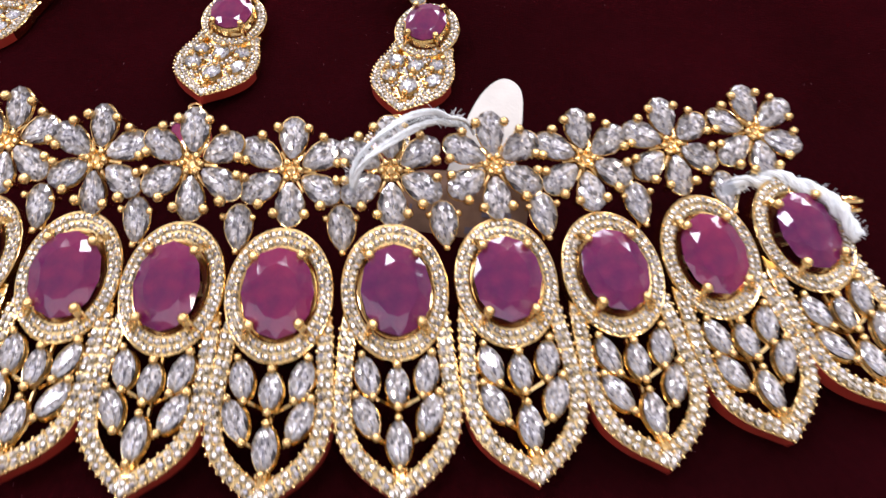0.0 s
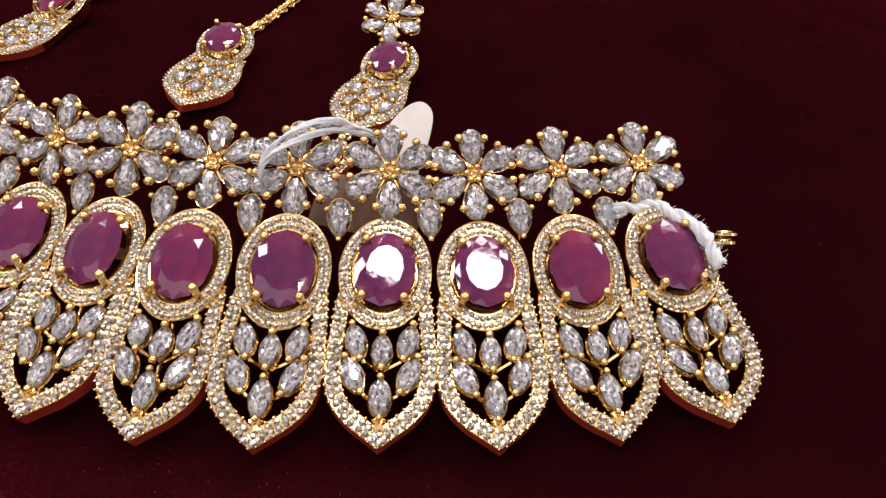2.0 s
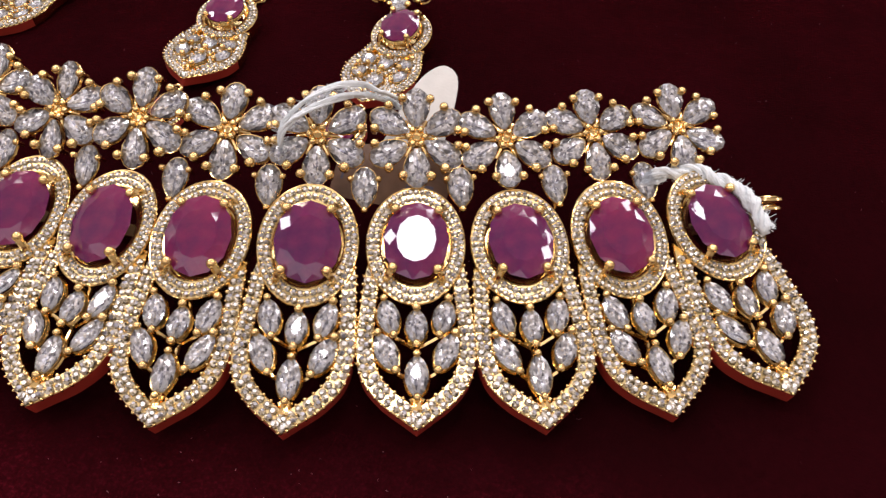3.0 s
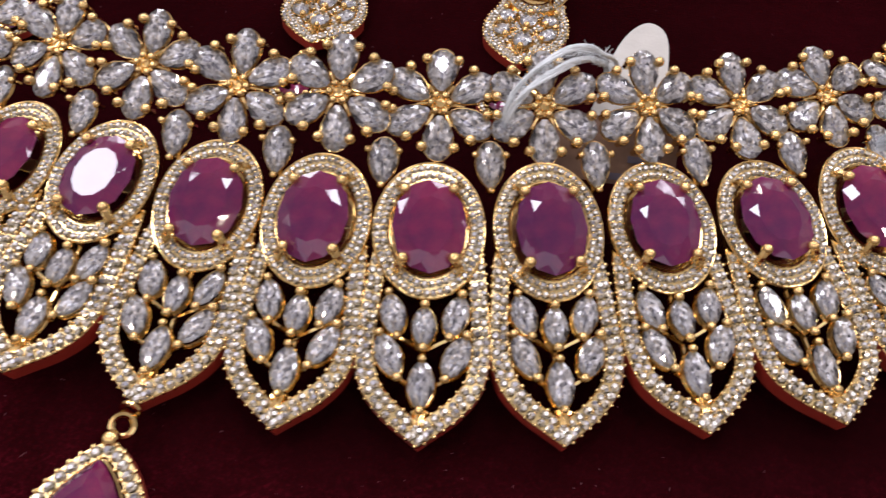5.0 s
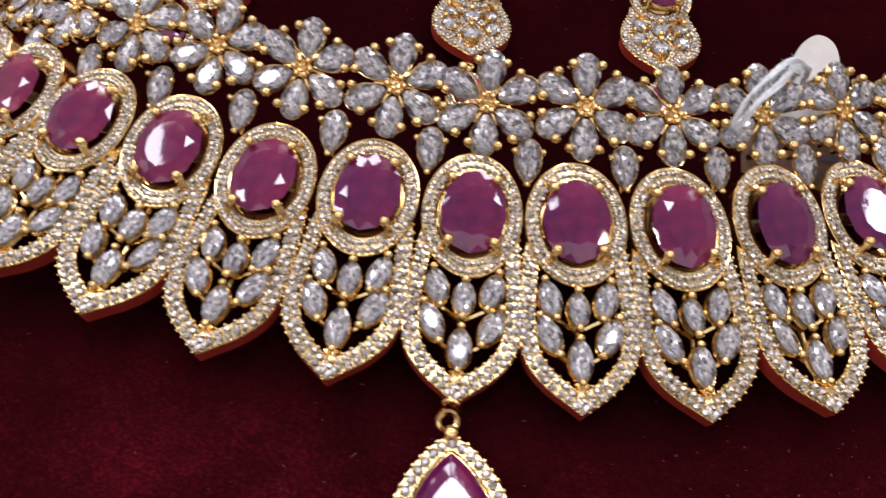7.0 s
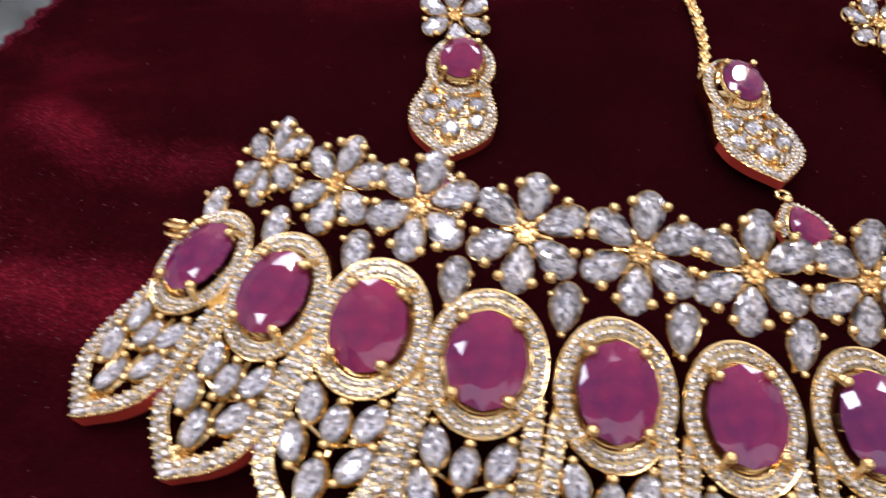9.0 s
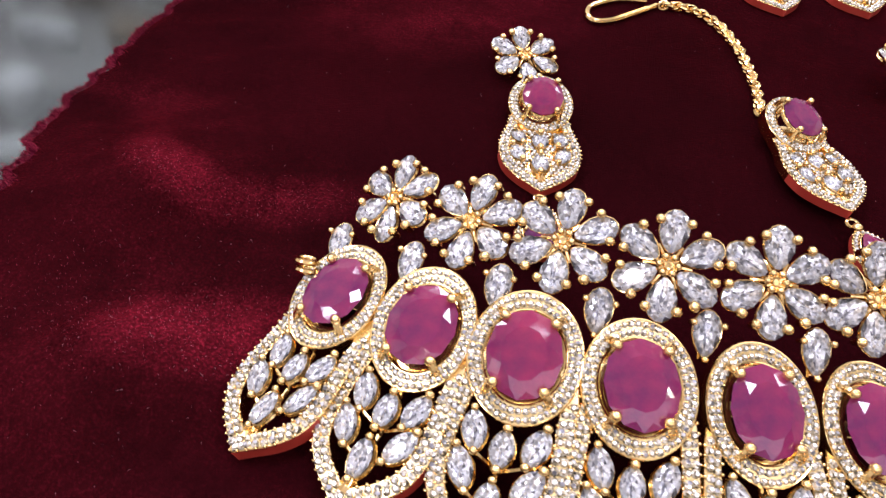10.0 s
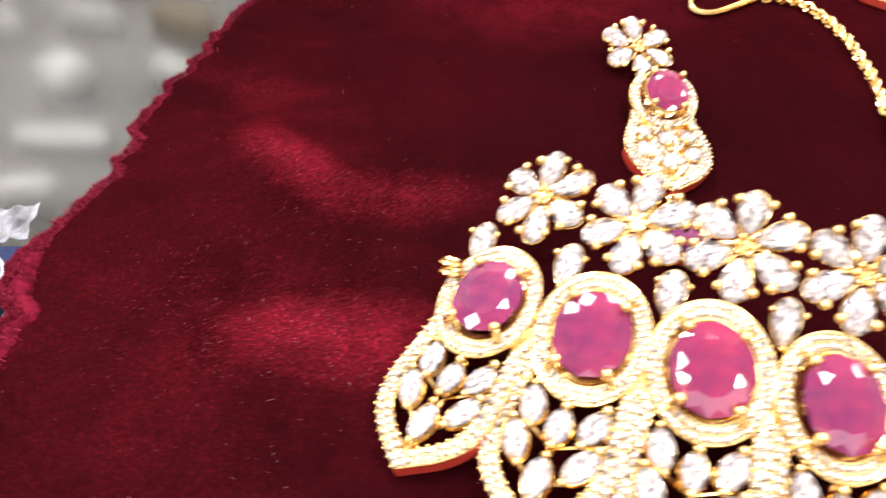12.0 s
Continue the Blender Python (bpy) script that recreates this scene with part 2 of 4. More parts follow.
# ---------------------------------------------------------------- mesh helpers (all in millimetres, written out in metres)
class Shape:
    def __init__(self):
        self.v, self.f, self.other = [], [], {}

    def add(self, verts, faces):
        o = len(self.v)
        self.v += [tuple(p) for p in verts]
        self.f += [tuple(i + o for i in q) for q in faces]
        return self

    def plate(self, outer, inner, z0, z1, edge=0.12, sides=0, low=1e9):
        """A closed band between two outlines of equal count, with a small chamfer on top."""
        n = len(outer)
        vs = []
        for (ax, ay), (bx, by) in zip(outer, inner):
            dx, dy = bx - ax, by - ay
            w = math.hypot(dx, dy) or 1
            ex, ey = dx / w * edge, dy / w * edge
            vs += [(ax, ay, z0), (ax, ay, z1 - edge), (ax + ex, ay + ey, z1), (bx - ex, by - ey, z1), (bx, by, z1 - edge), (bx, by, z0)]
        fs = []
        for i in range(n):
            j = (i + 1) % n
            for k in range(6):
                l = (k + 1) % 6
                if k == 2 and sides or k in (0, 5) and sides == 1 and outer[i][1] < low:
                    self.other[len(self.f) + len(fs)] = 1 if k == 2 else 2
                fs.append((i * 6 + k, j * 6 + k, j * 6 + l, i * 6 + l))
        return self.add(vs, fs)

    def slab(self, outline, z0, z1):
        n = len(outline)
        vs = [(x, y, z0) for x, y in outline] + [(x, y, z1) for x, y in outline]
        fs = [tuple(range(n - 1, -1, -1)), tuple(range(n, 2 * n))]
        fs += [(i, (i + 1) % n, n + (i + 1) % n, n + i) for i in range(n)]
        return self.add(vs, fs)

    def tube(self, path, r, n=6, closed=True):
        path = [Vector(p) for p in path]
        m = len(path)
        vs, fs = [], []
        for i, p in enumerate(path):
            a = path[(i - 1) % m] if closed or i else p
            b = path[(i + 1) % m] if closed or i < m - 1 else p
            t = (b - a).normalized()
            side = t.cross(Vector((0, 0, 1)))
            side = side.normalized() if side.length > 1e-4 else Vector((1, 0, 0))
            up = side.cross(t)
            rr = r[i] if isinstance(r, (list, tuple)) else r
            vs += [p + (side * math.cos(2 * math.pi * k / n) + up * math.sin(2 * math.pi * k / n)) * rr for k in range(n)]
        for i in range(m if closed else m - 1):
            j = (i + 1) % m
            fs += [(i * n + k, i * n + (k + 1) % n, j * n + (k + 1) % n, j * n + k) for k in range(n)]
        if not closed:
            fs += [tuple(range(n - 1, -1, -1)), tuple((m - 1) * n + k for k in range(n))]
        return self.add(vs, fs)

    def ball(self, c, r, seg=8, rings=5, flat=1.0):
        cx, cy, cz = c
        vs = [(cx, cy, cz + r * flat)]
        for i in range(1, rings):
            a = math.pi * i / rings
            vs += [(cx + r * math.sin(a) * math.cos(2 * math.pi * k / seg), cy + r * math.sin(a) * math.sin(2 * math.pi * k / seg), cz + r * flat * math.cos(a)) for k in range(seg)]
        vs.append((cx, cy, cz - r * flat))
        fs = [(0, 1 + k, 1 + (k + 1) % seg) for k in range(seg)]
        for i in range(rings - 2):
            o = 1 + i * seg
            fs += [(o + k, o + seg + k, o + seg + (k + 1) % seg, o + (k + 1) % seg) for k in range(seg)]
        o, last = 1 + (rings - 2) * seg, len(vs) - 1
        fs += [(o + (k + 1) % seg, o + k, last) for k in range(seg)]
        return self.add(vs, fs)

    def gem(self, outline, z, crown, depth, table=0.55, centre=None, lean=0.0, foil=False, knee=0.62, pave=False):
        """A faceted stone on a closed outline: table, crown, girdle and pavilion; lean tips it by up to so many degrees."""
        n = len(outline)
        cx = sum(p[0] for p in outline) / n if centre is None else centre[0]
        cy = sum(p[1] for p in outline) / n if centre is None else centre[1]

        def ring(s, zz, half):
            out = []
            for i in range(n):
                x, y = outline[i]
                if half:
                    x, y = (x + outline[(i + 1) % n][0]) / 2, (y + outline[(i + 1) % n][1]) / 2
                out.append((cx + (x - cx) * s, cy + (y - cy) * s, zz))
            return out
        vs = ring(table, z + crown, False) + ring((1 + table) / 2 + 0.04, z + crown * knee, True) + ring(1, z, False)
        fs = [tuple(range(n))]
        for i in range(n):
            j, h = (i + 1) % n, (i - 1) % n
            fs += [(i, n + i, j), (n + h, n + i, i), (n + i, 2 * n + i, 2 * n + j), (n + h, 2 * n + i, n + i)]
        steps = ((1.0, 0.06 * crown), (0.74, depth * 0.45), (0.47, depth * 0.75), (0.22, depth * 0.92)) if foil else ((1.0, 0.06 * crown), (0.7, depth * 0.42), (0.36, depth * 0.8))
        o, last = 2 * n, 0
        for q, (w, d) in enumerate(steps):
            vs += [(x + random.uniform(-0.1, 0.1) * crown, y + random.uniform(-0.1, 0.1) * crown, zz + random.uniform(-0.22, 0.22) * crown) for x, y, zz in ring(w, z - d, q % 2 == 1)] if foil and q else ring(w, z - d, q % 2 == 1)
            p = o + n
            if q == 0:
                fs += [(o + i, p + i, p + (i + 1) % n, o + (i + 1) % n) for i in range(n)]
                last = len(fs)
            for i in range(n if q else 0):
                j, h = (i + 1) % n, (i - 1) % n
                if q % 2:
                    fs += [(o + i, p + i, o + j), (p + h, p + i, o + i)]
                else:
                    fs += [(o + h, p + i, o + i), (o + i, p + i, p + j)]
            o = p
        vs.append((cx, cy, z - depth))
        fs += [(o + i, len(vs) - 1, o + (i + 1) % n) for i in range(n)]
        if lean:
            t = Euler((radians(random.uniform(-lean, lean)), radians(random.uniform(-lean, lean)), 0)).to_matrix()
            o = Vector((cx, cy, z))
            vs = [tuple(o + t @ (Vector(p) - o)) for p in vs]
        base = len(self.f)
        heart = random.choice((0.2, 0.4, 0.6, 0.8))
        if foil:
            # each lower facet stands by itself, some given the painted dark reflection
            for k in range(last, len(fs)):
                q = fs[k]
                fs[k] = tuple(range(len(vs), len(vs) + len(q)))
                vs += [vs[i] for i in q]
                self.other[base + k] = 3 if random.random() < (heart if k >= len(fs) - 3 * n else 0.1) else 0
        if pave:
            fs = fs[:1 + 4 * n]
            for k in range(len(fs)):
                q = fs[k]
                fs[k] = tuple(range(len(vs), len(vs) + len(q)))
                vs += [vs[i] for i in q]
            # the table gets the tone painted for a dark reflection
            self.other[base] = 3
        return self.add(vs, fs)

    def mesh(self, name, mat, smooth=False):
        me = bpy.data.meshes.new(name)
        me.from_pydata([(x * MM, y * MM, z * MM) for x, y, z in self.v], [], self.f)
        bm = bmesh.new()
        bm.from_mesh(me)
        bmesh.ops.recalc_face_normals(bm, faces=bm.faces)
        bm.to_mesh(me)
        bm.free()
        me.materials.append(mat)
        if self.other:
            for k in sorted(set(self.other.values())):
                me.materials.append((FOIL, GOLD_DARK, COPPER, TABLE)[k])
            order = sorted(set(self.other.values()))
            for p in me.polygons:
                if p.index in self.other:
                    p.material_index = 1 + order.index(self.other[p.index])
        if smooth:
            for p in me.polygons:
                p.use_smooth = True
            me.set_sharp_from_angle(angle=radians(42))
        return me


def oval(a, b, n, cx=0.0, cy=0.0):
    return [(cx + a * math.cos(2 * math.pi * i / n), cy + b * math.sin(2 * math.pi * i / n)) for i in range(n)]


def marquise(half_l, half_w, n):
    """Pointed at both ends, long along y."""
    out = []
    for i in range(n):
        t = 2 * math.pi * (i + 0.5) / n
        s = math.sin(t)
        out.append((half_w * math.cos(t) * (0.82 + 0.18 * abs(math.cos(t))), half_l * math.copysign(abs(s) ** 1.15, s)))
    return out


def pear(half_l, half_w, n):
    """A drop, its point towards -y."""
    out = []
    for i in range(n):
        t = 2 * math.pi * (i + 0.5) / n
        y = math.sin(t)
        out.append((half_w * math.cos(t) * (1.0 if y > 0 else 1 - 0.36 * y * y), half_l * (0.12 + 0.88 * y if y > 0 else 0.12 + 1.12 * y)))
    return out


def turned(pts, deg, cx, cy):
    c, s = math.cos(radians(deg)), math.sin(radians(deg))
    return [(cx + x * c - y * s, cy + x * s + y * c) for x, y in pts]


def smooth_line(keys, per=5, closed=False):
    """Catmull-Rom through 2D keys."""
    out, m = [], len(keys)
    for i in range(m if closed else m - 1):
        p = [keys[(i + d) % m] if closed else keys[min(max(i + d, 0), m - 1)] for d in (-1, 0, 1, 2)]
        for k in range(per):
            t = k / per
            out.append(tuple(0.5 * (2 * b + (c - a) * t + (2 * a - 5 * b + 4 * c - d) * t * t + (3 * b - a - 3 * c + d) * t ** 3) for a, b, c, d in zip(*p)))
    return out if closed else out + [tuple(keys[-1])]


def inset(line, w):
    """A closed outline moved inwards by w, a width or a function of y."""
    n, out = len(line), []
    cx, cy = sum(p[0] for p in line) / n, sum(p[1] for p in line) / n
    for i in range(n):
        ax, ay = line[i - 1]
        bx, by = line[(i + 1) % n]
        nx, ny = -(by - ay), bx - ax
        l = math.hypot(nx, ny) or 1
        x, y = line[i]
        if nx * (cx - x) + ny * (cy - y) < 0:
            nx, ny = -nx, -ny
        step = w(y) if callable(w) else w
        out.append((x + nx / l * step, y + ny / l * step))
    return out


def spaced(line, step, closed=True, shift=0.0):
    """Points at even steps along a line."""
    pts = list(line) + ([line[0]] if closed else [])
    run = [0.0]
    for a, b in zip(pts, pts[1:]):
        run.append(run[-1] + math.hypot(b[0] - a[0], b[1] - a[1]))
    n = max(3, round(run[-1] / step))
    out, k = [], 0
    for i in range(n):
        s = (i + shift) / n * run[-1]
        while k < len(run) - 2 and run[k + 1] < s:
            k += 1
        while k and run[k] > s:
            k -= 1
        q = (s - run[k]) / max(run[k + 1] - run[k], 1e-9)
        out.append(tuple(a + (b - a) * q for a, b in zip(pts[k], pts[k + 1])))
    return out


def part(name, me, parent, m=None, label=""):
    ob = new(name, me)
    ob.parent = parent
    if m is not None:
        ob.matrix_basis = m
    return tagged(ob, label)


def thing(name, label, category, group="", m=None):
    ob = new(name)
    ob.empty_display_size = 0.005
    if m is not None:
        ob.matrix_basis = m
    return tagged(ob, label, category, group)


def at(x, y, z=0.0, deg=0.0):
    return pose(x * MM, y * MM, z * MM, 0, 0, deg)


# ---------------------------------------------------------------- room and counter
def box_mesh(name, lo, hi, mat, bevel=0.0):
    bm = bmesh.new()
    bmesh.ops.create_cube(bm, size=1)
    for v in bm.verts:
        v.co = [l + (h - l) * (c + 0.5) for l, h, c in zip(lo, hi, v.co)]
    if bevel:
        bmesh.ops.bevel(bm, geom=bm.edges[:], offset=bevel, segments=2, affect="EDGES")
    me = bpy.data.meshes.new(name)
    bm.to_mesh(me)
    bm.free()
    me.materials.append(mat)
    return me


def setting(name, me, label, category):
    return tagged(new(name, me), label, category, kind="structure")


setting("floor", box_mesh("floor", (-2.6, -2.6, -1.0), (2.6, 2.6, -0.95), FLOOR), "plain grey tiled shop floor", "floor")
setting("ceiling", box_mesh("ceiling", (-2.6, -2.6, 1.9), (2.6, 2.6, 1.95), CEIL), "plain pale painted shop ceiling", "ceiling")
for nm, lo, hi in (("wall_north", (-2.6, 2.5, -0.95), (2.6, 2.6, 1.9)), ("wall_south", (-2.6, -2.6, -0.95), (2.6, -2.5, 1.9)),
                   ("wall_west", (-2.6, -2.5, -0.95), (-2.5, 2.5, 1.9)), ("wall_east", (2.5, -2.5, -0.95), (2.6, 2.5, 1.9))):
    setting(nm, box_mesh(nm, lo, hi, WALL), "plain warm grey painted shop wall", "wall")

counter = thing("display_counter", "glass-topped shop display counter with a grey shelf", "counter", m=pose(0, 0, -0.95))
part("cabinet_body", box_mesh("cabinet_body", (-0.7, -0.32, 0.0), (0.7, 0.4, 0.84), STEEL, 0.004), counter)
part("shelf", box_mesh("shelf", (-0.68, -0.3, 0.842), (0.68, 0.38, 0.85), SHELF, 0.002), counter, None, "grey shelf under the glass")
for sx, sy in ((-0.69, -0.31), (0.69, -0.31), (-0.69, 0.39), (0.69, 0.39)):
    part("corner_post", box_mesh("corner_post", (sx - 0.008, sy - 0.008, 0.842), (sx + 0.008, sy + 0.008, 0.937), STEEL, 0.001), counter)
top = part("glass_top", box_mesh("glass_top", (-0.7, -0.32, 0.9385), (0.7, 0.4, 0.9465), GLASS, 0.0015), counter, None, "clear smudged glass top")
top.visible_shadow = False


# ---------------------------------------------------------------- velvet cloth
def bell(x, y, cx, cy, sx, sy):
    return math.exp(-((x - cx) / sx) ** 2 - ((y - cy) / sy) ** 2)


def cloth_height(x, y):
    """Height of the cloth's surface in mm."""
    z = -1.5 + 2.0 / (1 + math.exp((30 - y) / 5)) - 1.1 * bell(x, y, -104, -8, 16, 16) + 2.6 * bell(x, y, -20, -36, 55, 30) + 0.4 * noise.noise(Vector((x / 40, y / 40, 0)))
    left = 1 / (1 + math.exp((x + 110 - 8 / (1 + math.exp((18 - y) / 3))) / 2.3))
    z += left * (5.4 * bell(x, y, -124, 40, 15, 11) + 5.6 * bell(x, y, -121, 6, 20, 11) + 1.2 * bell(x, y, -130, -24, 20, 9) + 2.4 * bell(x, y, -151, -4, 4, 26))
    return z + left * (1.1 * noise.noise(Vector((x / 14, y / 12, 5))) + 0.35 * noise.noise(Vector((x / 5, y / 4, 9))))


def edge_x(y):
    """The ragged left edge of the cloth, in mm."""
    keys = [(-190, -165), (-60, -158), (-1, -155.5), (6, -154), (15, -153), (23, -156), (32, -152.6), (43, -146.2), (54, -144.3), (61, -143.6), (76, -138), (88, -133), (97, -129), (120, -116), (150, -100), (240, -60)]
    for (a, p), (b, q) in zip(keys, keys[1:]):
        if a <= y <= b:
            x = p + (q - p) * (y - a) / (b - a)
            break
    else:
        x = keys[-1][1] if y > 0 else keys[0][1]
    return x + 0.6 - 1.4 / (1 + math.exp((33 - y) / 2)) + 2.6 * noise.noise(Vector((y / 5.0, 3.3, 0))) + 1.1 * noise.noise(Vector((y / 1.9, 7.3, 0)))


def cloth_mesh():
    ys = [-190 + 2.6 * i for i in range(50)] + [-60 + 1.2 * i for i in range(150)] + [120 + 3 * i for i in range(41)]
    us = [0, 0.0015, 0.004, 0.008] + [0.008 + 0.6 * (i / 140) for i in range(1, 141)] + [0.608 + 0.392 * (i / 30) for i in range(1, 31)]
    s, w = Shape(), len(us)
    top_v, low_v = [], []
    for y in ys:
        e = edge_x(y)
        for u in us:
            x = e + (330 - e) * u
            drop = -1.1 * max(0.0, 1 - u / 0.006) ** 2
            top_v.append((x, y, cloth_height(x, y) + drop))
            low_v.append((x, y, -3.4))
    n = len(top_v)
    fs = []
    for j in range(len(ys) - 1):
        for i in range(w - 1):
            a = j * w + i
            fs.append((a, a + 1, a + w + 1, a + w))
    rim = [j * w for j in range(len(ys))]
    vs = top_v + [low_v[i] for i in rim]
    for j in range(len(ys) - 1):
        fs.append((rim[j], rim[j + 1], n + j + 1, n + j))
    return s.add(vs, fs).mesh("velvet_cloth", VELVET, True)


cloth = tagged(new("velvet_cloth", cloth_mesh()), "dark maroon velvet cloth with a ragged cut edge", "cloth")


# ---------------------------------------------------------------- jewellery pieces
def stone_seat(gold, outline, z, r=0.09):
    """A thin gold collar round a stone, with a cup under it."""
    gold.tube([(x, y, z - 0.1) for x, y in outline], r, 5)


def claw(gold, x, y, z0, z1, r):
    gold.tube([(x, y, z0), (x, y, z1)], r * 0.62, 6, False)
    gold.ball((x, y, z1), r, 8, 6)


class Piece:
    """A leaf-shaped openwork link: a pave halo round a ruby above, a pointed pave frame with marquise stones below."""

    def __init__(self, kind, halo, hc, ruby, lift, leaf, marquises, band, tall, fill=None, dz=0.3, arm=None):
        ha, hb = halo
        gold, pave = Shape(), Shape()
        tip = leaf[-1][1]
        right = smooth_line(leaf, 5)
        outline = right + [(-x, y) for x, y in reversed(right[:-1])]
        self.outline = outline
        arm = arm or band

        def wide(y, share=1.0):
            """The frame's width: slim arms beside the halo, broader towards the point."""
            return share * (arm + (band - arm) * min(1.0, max(0.0, (hc - hb - y) / 8.0)))
        inner = inset(outline, wide)
        # the frame: an open band from shoulder to shoulder
        n = len(outline)
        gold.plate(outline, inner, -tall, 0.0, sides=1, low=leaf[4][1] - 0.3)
        # pave along the frame, beads at its edges
        for off, sh in ((0.3, 0.0), (0.7, 0.5)):
            for p in spaced(inset(outline, lambda y: wide(y, off)), band * 0.5, True, sh):
                if ((p[0] / ha) ** 2 + ((p[1] - hc) / hb) ** 2) > 0.98:
                    px, py = p[0] + random.uniform(-0.05, 0.05) * band, p[1] + random.uniform(-0.05, 0.05) * band
                    r = min(band * 0.27, wide(p[1], 0.3)) * random.uniform(0.86, 1.08)
                    pave.gem(turned(oval(r, r, 7), random.uniform(0, 45), px, py), 0.06 + random.uniform(-0.05, 0.06), 0.2 * band, 0.25, random.uniform(0.36, 0.5), lean=22, pave=True)
        for off, sh in ((0.0, 0.5), (0.5, 0.25), (0.98, 0.5)):
            for p in spaced(inset(outline, lambda y: wide(y, off)), band * (0.55 if off != 0.5 else 0.5), True, sh):
                if ((p[0] / ha) ** 2 + ((p[1] - hc) / hb) ** 2) > 1.0 and random.random() < 0.9:
                    gold.ball((*p, 0.08 + random.uniform(-0.08, 0.1)), band * random.uniform(0.08, 0.115) * (1.12 if off != 0.5 else 1.0), 7, 5)
        # the halo, a ring of its own a little proud of the frame, built round its centre
        ra, rb = ruby
        ring_gold, ring_pave = Shape(), Shape()
        ring_gold.plate(oval(ha, hb, 48), oval(ra + 0.3, rb + 0.3, 48), -tall * 0.9, 0.3 + dz, sides=2)
        ring_gold.tube([(x, y, 0.3 + dz) for x, y in oval(ha - 0.1, hb - 0.1, 48)], 0.13, 5)
        ring_gold.tube([(x, y, 0.35 + dz) for x, y in oval(ra + 0.42, rb + 0.42, 40)], 0.15, 5)
        w = ha - ra - 0.65
        for i, (q, sh) in enumerate(((0.27, 0.0), (0.73, 0.5))):
            a, b = ra + 0.52 + w * q, rb + 0.52 + (hb - rb - 0.65) * q
            for p in spaced(oval(a, b, 72), w * 0.52, True, sh):
                r = w * random.uniform(0.28, 0.35)
                ring_pave.gem(turned(oval(r, r, 7), random.uniform(0, 45), p[0] + random.uniform(-0.05, 0.05), p[1] + random.uniform(-0.05, 0.05)), 0.36 + dz, w * 0.21, 0.25, 0.42, lean=18, pave=True)
            for p in spaced(oval(a, b, 72), w * 0.52, True, sh + 0.5):
                ring_gold.ball((*p, 0.4 + dz), w * random.uniform(0.09, 0.15), 6, 4)
        # a closed back with more pave between the stones, where the piece has one
        if fill is not None:
            back = [p for p in inset(outline, band * 0.9) if p[1] > fill]
            gold.slab(back, -1.0, -0.6)
            for gy in range(40):
                for gx in range(-12, 13):
                    x, y = gx * 0.95 + (0.47 if gy % 2 else 0), hc - hb - 0.2 - gy * 0.85
                    if y < fill + 0.5 or abs(x) > leaf[4][0] - band - 0.2 or (x / ha) ** 2 + ((y - hc) / hb) ** 2 < 1.05:
                        continue
                    if any(math.hypot(x - mx, y - my) < hl * 0.95 for mx, my, _, hl, _ in marquises):
                        continue
                    if (gx + gy) % 4:
                        pave.gem(oval(0.49, 0.49, 6, x, y), -0.2, 0.25, 0.25, 0.42, lean=15, pave=True)
                    else:
                        gold.ball((x, y, -0.1), 0.27, 6, 4)
        # stem and ribs
        if marquises:
            lowest = min(m[1] for m in marquises)
            gold.tube([(0, hc - hb + 0.3, -1.7), (0, tip + band, -1.7)], 0.32, 6, False)
            foot = lowest - 2.6
            gold.tube([(0, foot + 0.3, -0.5), (0, (foot + tip + band) / 2, -0.3), (0, tip + band, -0.15)], [0.7, 0.62, 0.85], 8, False)
            for sx in (-1, 1):
                gold.tube([(0, foot, -0.6), (sx * 0.9, (foot * 0.4 + (tip + band * 1.5) * 0.6), -0.4)], 0.42, 6, False)
            for mx, my, deg, hl, hw in marquises:
                o = turned(marquise(hl, hw, 16), deg, mx, my)
                stone_seat(gold, o, 0.22, 0.07)
                gold.tube([(x, y, -0.5) for x, y in turned(marquise(hl * 0.97, hw * 0.97, 16), deg, mx, my)], 0.24, 5)
                for s in (1, -1):
                    c, sn = math.cos(radians(deg)), math.sin(radians(deg))
                    ex, ey = mx - sn * hl * s * 1.04, my + c * hl * s * 1.04
                    claw(gold, ex, ey, -0.8, 0.62, (0.2 * hw + 0.29) * random.uniform(0.9, 1.1))
                if mx:
                    c, sn = math.cos(radians(deg)), math.sin(radians(deg))
                    bx, by = mx + sn * hl, my - c * hl
                    gold.tube([(bx, by, -0.4), (0, by - hl * 0.5, -1.5)], 0.28, 5, False)
                    gold.tube([(mx, my, -1.6), (math.copysign(leaf[3][0] - band * 0.8, mx), my + 0.3, -0.7)], 0.42, 6, False)
                    gold.ball((math.copysign(leaf[3][0] - arm * 1.05, mx), my + 0.9, -0.3), 0.55, 7, 5)
        # the ruby's setting
        seat = Shape()
        seat.plate(oval(ra + 0.05, rb + 0.05, 36), oval(ra - 0.3, rb - 0.3, 36), -tall * 0.8, 0.1 + dz, 0.06)
        seat.plate(oval(ra + 0.28, rb + 0.28, 36), oval(ra - 1.0, rb - 1.0, 36), -0.95, -0.45, 0.05)
        if fill is not None:
            seat.plate(oval(ra + 0.02, rb + 0.02, 36), oval(ra - 0.35, rb - 0.35, 36), lift - 1.0, lift - 0.25, 0.06)
        for sx in (1, -1):
            for sy in (1, -1):
                x, y = sx * ra * 0.68, sy * rb * 0.77
                seat.tube([(x * 1.26, y * 1.26, 0.1), (x * 1.14, y * 1.12, lift + 0.05), (x * 0.98, y * 0.98, lift + 0.5)], 0.09 * ra + 0.14, 7, False)
                seat.ball((x * 0.98, y * 0.98, lift + 0.5), 0.12 * ra + 0.18, 10, 7)
